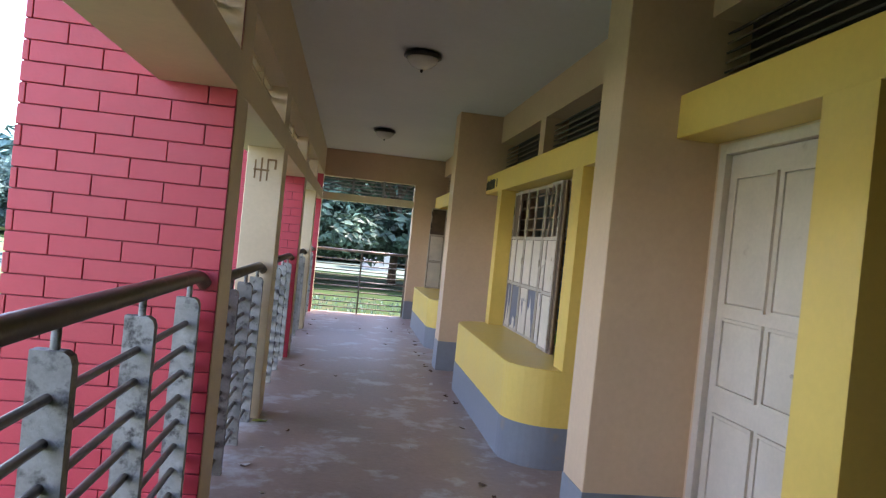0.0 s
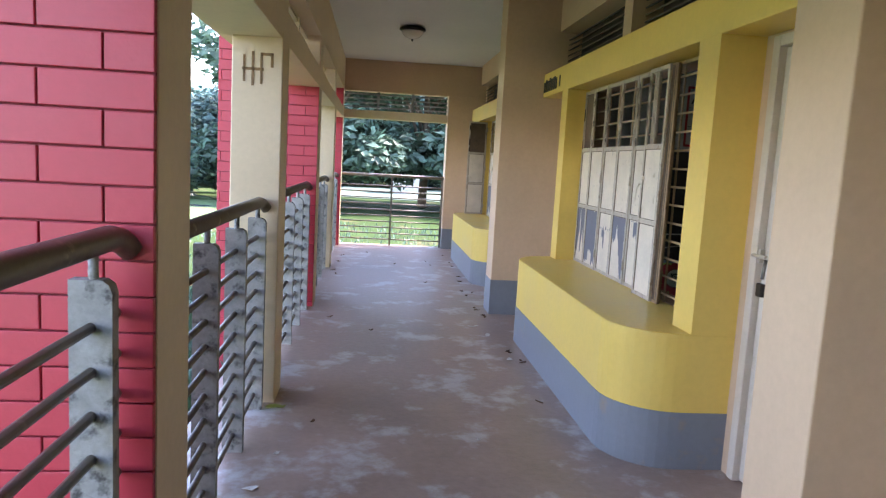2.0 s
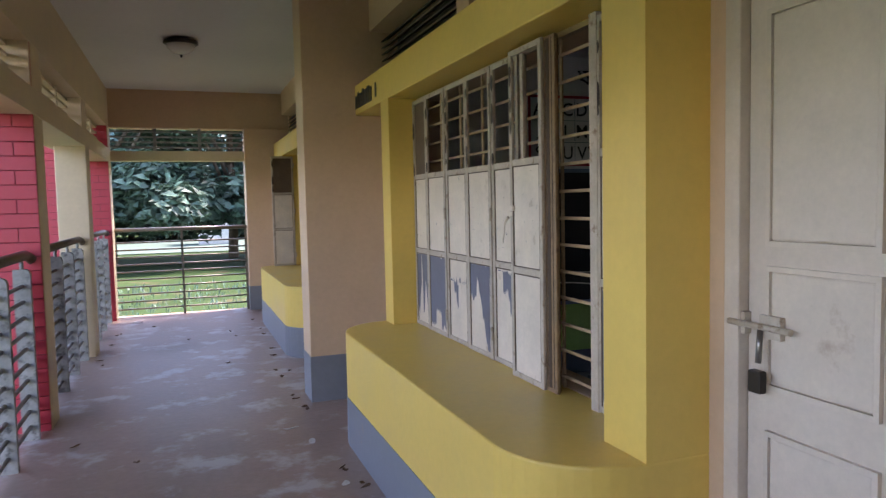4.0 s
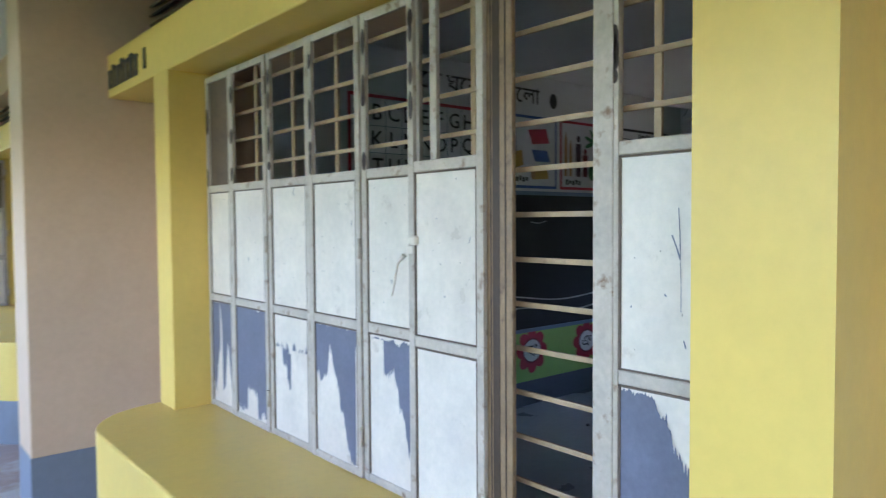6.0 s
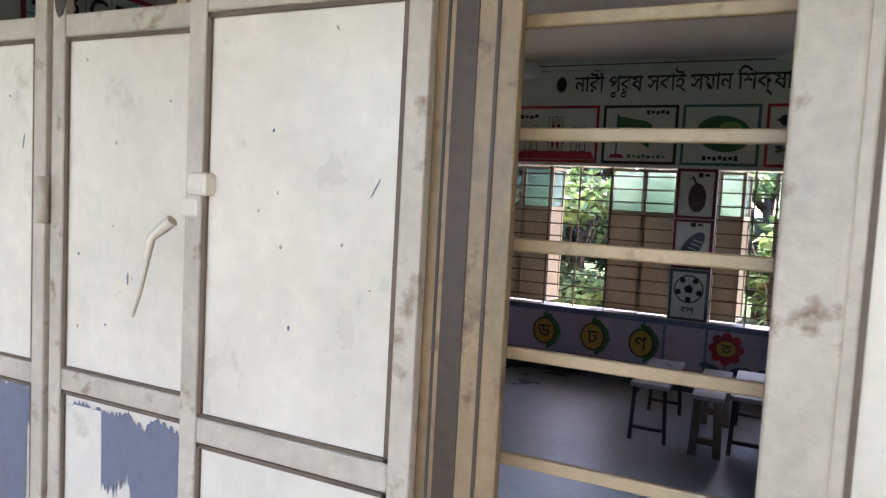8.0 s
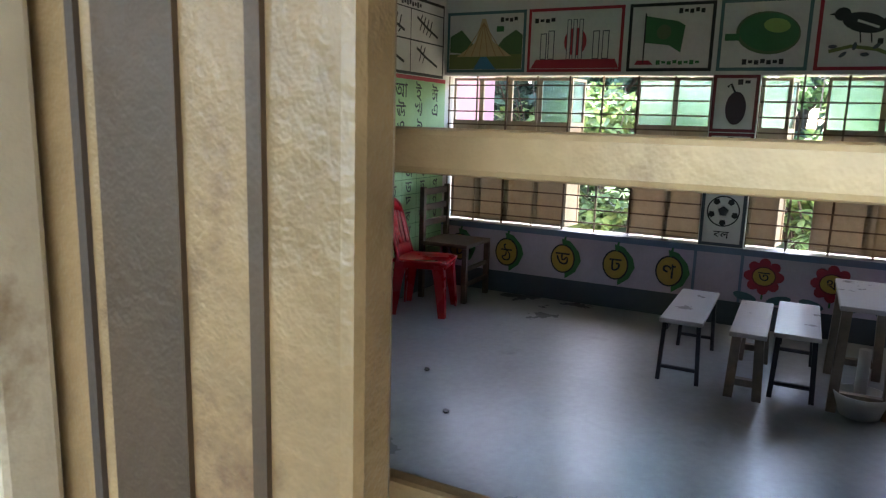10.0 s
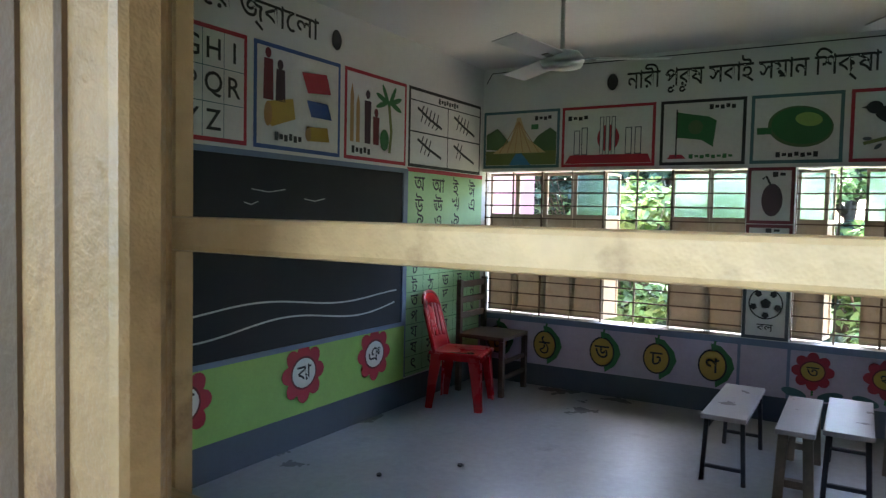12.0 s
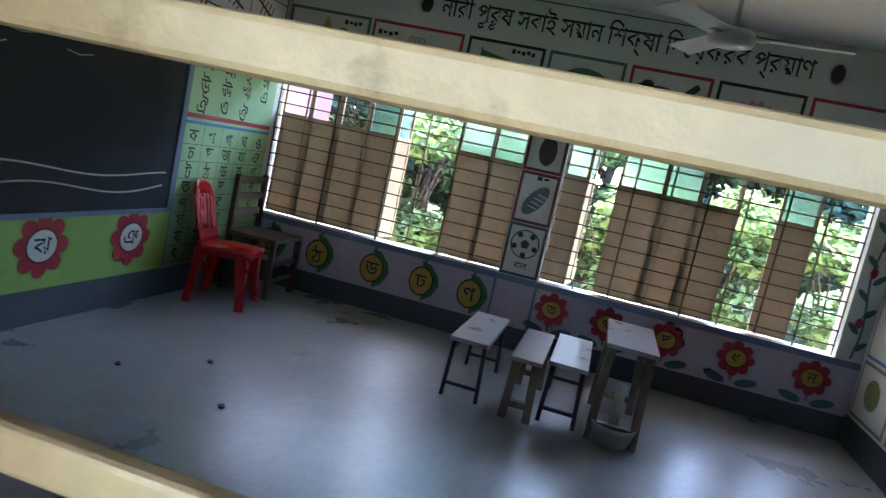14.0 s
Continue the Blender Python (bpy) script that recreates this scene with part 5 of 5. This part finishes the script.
def crown_mesh(rnd, centres, count, size):
    """Leaf clumps scattered through a set of (centre, radius) balls, denser towards their outsides."""
    verts, faces = [], []
    for _ in range(count):
        c, r = centres[rnd.randrange(len(centres))]
        d = Vector((rnd.gauss(0, 1), rnd.gauss(0, 1), rnd.gauss(0, 1))).normalized()
        p = Vector(c) + d * r * (0.35 + 0.7 * rnd.random() ** 0.6) * (1.0 if d.z > -0.3 else 0.75)
        a = Vector((rnd.gauss(0, 1), rnd.gauss(0, 1), rnd.gauss(0, 0.5))).normalized()
        b = a.cross(d + Vector((0, 0, 0.4))).normalized()
        s = size * (0.55 + 0.9 * rnd.random())
        i = len(verts)
        verts += [tuple(p - a * s), tuple(p + b * s * 0.45 + Vector((0, 0, 0.08 * s))), tuple(p + a * s - Vector((0, 0, 0.25 * s))), tuple(p - b * s * 0.45 + Vector((0, 0, 0.08 * s)))]
        faces += [(i, i + 1, i + 2), (i, i + 2, i + 3)]
    me = bpy.data.meshes.new("crown")
    me.from_pydata(verts, [], faces)
    return me


def tree(seed, h, spread, low, leafmat, count, size, label):
    """A tree at the origin: tapered trunk, limbs and a crown of leaf clumps from height low to h."""
    rnd = random.Random(seed)
    t = tagged(new("tree"), label, "tree", "garden trees")
    ORIGIN[t] = Vector((0, 0, 0))
    bm = bmesh.new()
    lean = (rnd.uniform(-0.4, 0.4), rnd.uniform(-0.4, 0.4))
    pts = [(lean[0] * z / h + 0.08 * math.sin(z * 1.3 + seed), lean[1] * z / h, z) for z in [h * 0.85 * i / 8 for i in range(9)]]
    add_tube(bm, pts, [h * 0.022 * (1 - 0.75 * i / 8) + 0.02 for i in range(9)], 8)
    centres = []
    for k in range(9):
        a = 2 * math.pi * k / 9 + rnd.random()
        z0 = low + (h - low) * (0.05 + 0.55 * rnd.random())
        r = spread * (0.45 + 0.5 * rnd.random())
        tip = (r * math.cos(a), r * math.sin(a), z0 + (h - z0) * (0.35 + 0.35 * rnd.random()))
        add_tube(bm, [(lean[0] * z0 / h, lean[1] * z0 / h, z0 * 0.8), (tip[0] * 0.5, tip[1] * 0.5, (z0 * 0.8 + tip[2]) / 2 + 0.15), tip], [h * 0.010, h * 0.007, h * 0.003], 6)
        centres += [(tip, spread * rnd.uniform(0.30, 0.46)), ((tip[0] * 0.6, tip[1] * 0.6, tip[2] + 0.5), spread * rnd.uniform(0.26, 0.4))]
    centres += [((lean[0], lean[1], h * 0.86), spread * 0.42)]
    for k in range(16):
        a = rnd.random() * 6.28
        rr = spread * rnd.uniform(0.35, 0.95)
        centres.append(((rr * math.cos(a), rr * math.sin(a), low + rnd.uniform(0.5, 1.9)), spread * rnd.uniform(0.2, 0.3)))
    part("trunk", bm, "bark", t)
    me = crown_mesh(rnd, centres, count, size)
    me.materials.append(M[leafmat])
    cr = new("crown", me)
    cr.parent = t
    return t


KINDS = [tree(11, 9.0, 4.6, 1.3, "leaf_green", 20000, 0.23, "broad green garden tree with drooping leafy branches"),
         tree(23, 9.5, 4.8, 1.0, "leaf_haze", 17000, 0.28, "haze-tinted blue-green tree with an uneven crown"),
         tree(37, 6.5, 4.2, 0.5, "leaf_haze", 15000, 0.26, "low spreading green tree by the water")]
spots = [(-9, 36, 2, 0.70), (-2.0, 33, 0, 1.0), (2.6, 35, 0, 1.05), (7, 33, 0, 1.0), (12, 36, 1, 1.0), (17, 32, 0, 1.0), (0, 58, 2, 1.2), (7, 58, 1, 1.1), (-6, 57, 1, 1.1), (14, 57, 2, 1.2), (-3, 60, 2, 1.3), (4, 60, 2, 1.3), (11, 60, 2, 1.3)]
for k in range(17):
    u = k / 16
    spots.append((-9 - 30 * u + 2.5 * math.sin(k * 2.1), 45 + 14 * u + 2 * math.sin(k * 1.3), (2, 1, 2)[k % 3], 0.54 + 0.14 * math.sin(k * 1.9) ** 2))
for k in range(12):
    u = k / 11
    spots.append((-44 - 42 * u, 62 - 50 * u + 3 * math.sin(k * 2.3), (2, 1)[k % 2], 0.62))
rnd = random.Random(5)
used = set()
for x, y, kind, sc in spots:
    m = pose(x, y, -0.75, 0, 0, rnd.uniform(0, 360)) @ Matrix.Scale(sc, 4)
    src = KINDS[kind]
    if kind not in used:
        used.add(kind)
        src.matrix_basis = m
    else:
        c = copy_thing(src, m)
        c.scale = (sc, sc, sc)
for x, y, sc, rz in ((15.5, 9.8, 0.6, 40), (17.0, 6.4, 0.6, 190), (16.0, 3.0, 0.55, 80), (19.5, 0.5, 0.7, 300), (19.0, 12.5, 0.7, 10), (15.5, 13.8, 0.6, 220)):
    c = copy_thing(KINDS[0], pose(x, y, -0.75, 0, 0, rz))
    c.scale = (sc * 1.1, sc * 1.1, sc)
    tagged(c, "leafy green garden tree behind the back windows", group="trees behind the classroom")


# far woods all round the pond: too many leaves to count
# distance haze is mixed into this leaf colour; the air itself is clear
M["leaf_far"] = material("haze_tinted_far_leaves", (0.15, 0.27, 0.25), 0.8, 0.3, 0.4, 3, 0.1, spec=0.1)
rnd = random.Random(77)
clumps = []
for k in range(90):
    u = k / 89
    a = radians(-28 + 118 * u)
    far = 66 + 5 * math.sin(k * 1.7) + 4 * math.sin(k * 0.63)
    for j in range(4):
        clumps.append(((-far * math.sin(a) + rnd.uniform(-2, 2), 5 + far * math.cos(a) + rnd.uniform(-2, 2), 0.4 + 1.7 * j + rnd.uniform(-0.6, 0.6)), rnd.uniform(1.5, 2.6) * (1.0 if j < 3 else 0.8)))
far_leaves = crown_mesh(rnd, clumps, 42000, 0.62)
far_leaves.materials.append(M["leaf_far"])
tagged(new("far_woods", far_leaves), "woods beyond the pond with blue-green haze in the leaf colour", "woods", kind="stuff")


def shrub(x, y, r, h, seed, mat="leaf_light", n=700, size=0.09, label="fresh green leafy shrub"):
    s = tagged(new("shrub"), label, "shrub", "shrubs")
    ORIGIN[s] = Vector((0, 0, 0))
    s.location = (x, y, -0.72)
    q = random.Random(seed)
    bm = bmesh.new()
    for k in range(6):
        a = q.random() * 6.28
        add_tube(bm, [(0, 0, 0), (0.3 * r * math.cos(a), 0.3 * r * math.sin(a), h * 0.5), (0.7 * r * math.cos(a), 0.7 * r * math.sin(a), h * 0.85)], [0.02, 0.014, 0.006], 5)
    part("stem", bm, "bark", s)
    cs = [((q.uniform(-0.6, 0.6) * r, q.uniform(-0.6, 0.6) * r, h * q.uniform(0.25, 0.85)), r * q.uniform(0.3, 0.5)) for _ in range(9)]
    me = crown_mesh(q, cs, n, size)
    me.materials.append(M[mat])
    c = new("foliage", me)
    c.parent = s


for i, (x, y, r, h) in enumerate(((11.4, 8.9, 0.9, 2.7), (12.0, 7.3, 1.0, 3.0), (11.8, 6.0, 0.8, 2.3), (12.4, 4.6, 1.0, 2.7), (13.0, 8.3, 1.1, 3.2), (12.6, 2.9, 1.0, 2.6), (13.4, 6.2, 1.2, 3.4), (13.2, 10.2, 1.2, 3.3))):
    shrub(x, y, r, h, 40 + i, n=2200, label="sunlit green shrub outside the back window")
shrub(-8.0, 32.3, 1.5, 1.7, 71, "leaf_green", 900, 0.2, "bushy shrub on the far bank")
shrub(-1.9, 7.6, 0.5, 0.5, 72, "leaf_green", 500, 0.07, "low weeds beside the veranda")

# pond
wm = bpy.data.materials.new("pond_water")
wm.use_nodes = True
n, l = wm.node_tree.nodes, wm.node_tree.links
b = n["Principled BSDF"]
tc, no, ramp, bp, no2 = n.new("ShaderNodeTexCoord"), n.new("ShaderNodeTexNoise"), n.new("ShaderNodeValToRGB"), n.new("ShaderNodeBump"), n.new("ShaderNodeTexNoise")
no.inputs["Scale"].default_value, no.inputs["Detail"].default_value = 0.35, 8
no2.inputs["Scale"].default_value, no2.inputs["Detail"].default_value = 6.0, 4
for q in (no, no2):
    l.new(tc.outputs["Object"], q.inputs["Vector"])
ramp.color_ramp.elements[0].position, ramp.color_ramp.elements[1].position = 0.42, 0.48
ramp.color_ramp.elements[0].color, ramp.color_ramp.elements[1].color = (0.03, 0.045, 0.05, 1), (0.07, 0.12, 0.04, 1)
l.new(no.outputs["Fac"], ramp.inputs["Fac"])
l.new(ramp.outputs["Color"], b.inputs["Base Color"])
rr = n.new("ShaderNodeMapRange")
rr.inputs["From Min"].default_value, rr.inputs["From Max"].default_value, rr.inputs["To Min"].default_value, rr.inputs["To Max"].default_value = 0.42, 0.48, 0.12, 0.85
l.new(no.outputs["Fac"], rr.inputs["Value"])
l.new(rr.outputs["Result"], b.inputs["Roughness"])
bp.inputs["Strength"].default_value, bp.inputs["Distance"].default_value = 0.35, 0.05
l.new(no2.outputs["Fac"], bp.inputs["Height"])
l.new(bp.outputs["Normal"], b.inputs["Normal"])
b.inputs["Specular IOR Level"].default_value = 0.25
M["water"] = wm
shore = [(-3.2, -20), (-3.3, -5), (-3.0, 2), (-3.6, 8), (-3.3, 14), (-4.0, 20), (-4.4, 27), (-6.5, 33), (-9, 38), (-14, 41), (-22, 46), (-36, 54), (-60, 55), (-75, 30), (-80, -20), (-40, -40)]
setting("pond_water", prism(shore, -0.74, -0.66), "water", "still pond with floating green weed", "water")
M["weed_water"] = material("weed_covered_water", (0.09, 0.14, 0.11), 0.75, 0.3, 0.3, 6, 0.3, dirt=(0.06, 0.09, 0.08), dirt_at=0.5, spec=0.15)
setting("far_water", prism([(-4, 40), (10, 39), (24, 41), (26, 54), (8, 55), (-5, 53)], -0.74, -0.68), "weed_water", "second stretch of pond beyond the lawn", "water")
# low weeds floating and standing near the veranda: too many to count
q = random.Random(9)
verts, faces = [], []
for _ in range(9000):
    y = q.uniform(-2, 24)
    x = -0.75 - abs(q.gauss(0, 2.2)) if y < 14 else q.uniform(-7, 6)
    s = 0.03 + 0.05 * q.random()
    a = q.random() * 6.28
    hh = 0.05 + 0.22 * q.random() * (1.0 if x > -3 else 0.5)
    i = len(verts)
    verts += [(x, y, -0.73), (x + s * math.cos(a), y + s * math.sin(a), -0.72 + hh * 0.7), (x + 1.4 * s * math.cos(a + 0.5), y + 1.4 * s * math.sin(a + 0.5), -0.72 + hh)]
    faces.append((i, i + 1, i + 2))
me = bpy.data.meshes.new("weeds")
me.from_pydata(verts, [], faces)
me.materials.append(M["leaf_green"])
tagged(new("weeds", me), "patchy green weeds and grass along the bank", "weeds", kind="stuff")
# leaning dead trunk, tin box, far hut, pink outbuilding
dt = thing("dead_tree", (-9.2, 32.6, -0.72), "leaning bleached dead tree on the far bank", "tree")
part("trunk", tube([(-9.2, 32.6, -0.72), (-9.6, 32.6, 1.2), (-10.3, 32.5, 2.8), (-10.9, 32.5, 4.3)], [0.12, 0.09, 0.06, 0.03], 8), "pale_bark", dt)
part("branch", tube([(-10.1, 32.55, 2.4), (-9.7, 32.5, 3.4), (-9.8, 32.5, 4.2)], [0.045, 0.03, 0.015], 6), "pale_bark", dt)
part("branch", tube([(-10.4, 32.5, 3.0), (-11.3, 32.4, 3.5)], [0.06, 0.02], 6), "pale_bark", dt)
M["tin"] = material("weathered_tin", (0.10, 0.12, 0.14), 0.5, 0.25, 3, 40, 0.2, metal=0.3)
tb = thing("tin_screen", (-4.0, 13.0, -0.7), "weathered corrugated tin screen standing by the pond", "screen")
bm = bmesh.new()
prev = None
for i in range(41):
    x = -4.75 + 1.35 * i / 40
    yy = 13.0 + 0.025 * math.sin(i * 1.6)
    now = [bm.verts.new((x, yy, -0.72)), bm.verts.new((x, yy, 0.78)), bm.verts.new((x, yy + 0.01, 0.78)), bm.verts.new((x, yy + 0.01, -0.72))]
    if prev:
        for j in range(4):
            bm.faces.new((prev[j], prev[(j + 1) % 4], now[(j + 1) % 4], now[j]))
    prev = now
bmesh.ops.recalc_face_normals(bm, faces=bm.faces)
part("sheet", bm, "tin", tb)
for x in (-4.7, -4.05, -3.42):
    part("stake", tube([(x, 13.06, -0.72), (x + 0.01, 13.06, 0.92)], 0.03, 8), "bark", tb)
M["pink_wall"] = material("faded_pink_plaster", (0.60, 0.30, 0.33), 0.7, 0.12)
pw = thing("garden_wall", (10.2, 11.6, -0.72), "faded pink plastered garden outbuilding", "outbuilding")
part("wall", boxes((9.2, 10.7, -0.72, 12.2, 13.5, 2.3), bevel=0.01), "pink_wall", pw)
part("roof", boxes((9.0, 10.5, 2.3, 12.4, 13.7, 2.42)), "concrete", pw)
hut = thing("far_hut", (2.5, 46, -0.72), "small pale house beyond the trees", "house")
part("wall", boxes((1.4, 46, -0.72, 3.2, 48, 1.5)), "white_paint", hut)
bm = prism([(1.1, 45.7), (3.5, 45.7), (3.5, 48.3), (1.1, 48.3)], 1.5, 1.6)
part("roof", bm, "tin", hut)

# ---- litter on the corridor floor ----
M["dry_leaf"] = material("dry_leaf", (0.16, 0.085, 0.04), 0.8, 0.3, 10, 60)
M["paper"] = material("paper_scrap", (0.62, 0.60, 0.55), 0.8, 0.1)
M["green_leaf"] = material("fallen_green_leaf", (0.28, 0.30, 0.06), 0.6, 0.2)
q = random.Random(21)


def scrap(name, x, y, a, b, turn, mat, label, cat, grp):
    s = thing(name, (x, y, 0), label, cat, grp)
    bm = bmesh.new()
    ring = [bm.verts.new((x + px, y + py, 0.004 + 0.012 * q.random())) for px, py in oval(0, 0, a, b, 8, turn)]
    mid = bm.verts.new((x, y, 0.003))
    for i in range(8):
        bm.faces.new((ring[i], ring[(i + 1) % 8], mid))
    r2 = bmesh.ops.extrude_face_region(bm, geom=bm.faces[:])
    bmesh.ops.translate(bm, vec=(0, 0, 0.002), verts=[v for v in r2["geom"] if isinstance(v, bmesh.types.BMVert)])
    part("blade" if "leaf" in name else "sheet", bm, mat, s)


for k in range(46):
    side = q.random()
    x = 1.44 - abs(q.gauss(0, 0.10)) if side < 0.5 else (-0.18 + abs(q.gauss(0, 0.12)) if side < 0.75 else q.uniform(-0.1, 1.3))
    scrap("dry_leaf", x, q.uniform(2.6, 13), 0.012 + 0.025 * q.random(), 0.006 + 0.010 * q.random(), q.uniform(0, 180), "dry_leaf", "curled brown dry leaf on the floor", "leaf", "floor leaves")
for x, y, a, b, t in ((-0.16, 5.35, 0.035, 0.02, 20), (-0.10, 5.7, 0.02, 0.012, 70), (0.0, 4.9, 0.016, 0.01, 10), (1.22, 8.4, 0.05, 0.015, 5), (1.35, 7.4, 0.03, 0.02, 50), (0.05, 13.4, 0.06, 0.05, 20), (0.9, 5.9, 0.012, 0.01, 0), (1.30, 8.1, 0.04, 0.02, 80)):
    scrap("paper_scrap", x, y, a, b, t, "paper", "small pale paper scrap on the floor", "litter", "paper scraps")
scrap("fallen_leaf", -0.19, 6.32, 0.06, 0.025, 15, "green_leaf", "yellow-green fallen leaf at the column foot", "leaf", "floor leaves")

# ---- bricks of the red piers ----
CH = 0.0905
BL = 0.298
mesh_cache = {}
for (y0, y1), fin in zip(FIN_Y, FINS):
    for row in range(-10, 34):
        z = -0.042 + row * CH
        x = PX - 0.121 - 4 * BL - (0.15 if row % 2 else 0)
        while x < PX - 0.004:
            a, b = max(x, -1.12), min(x + BL, PX - 0.001)
            if b - a > 0.02:
                key = round(b - a, 3)
                if key not in mesh_cache:
                    mesh_cache[key] = brick_mesh(b - a - 0.005, CH - 0.005, 0.02)
                br = new("brick", mesh_cache[key])
                br.parent = fin
                br.location = (a + 0.0025, y0, z + 0.0025)
            x += BL
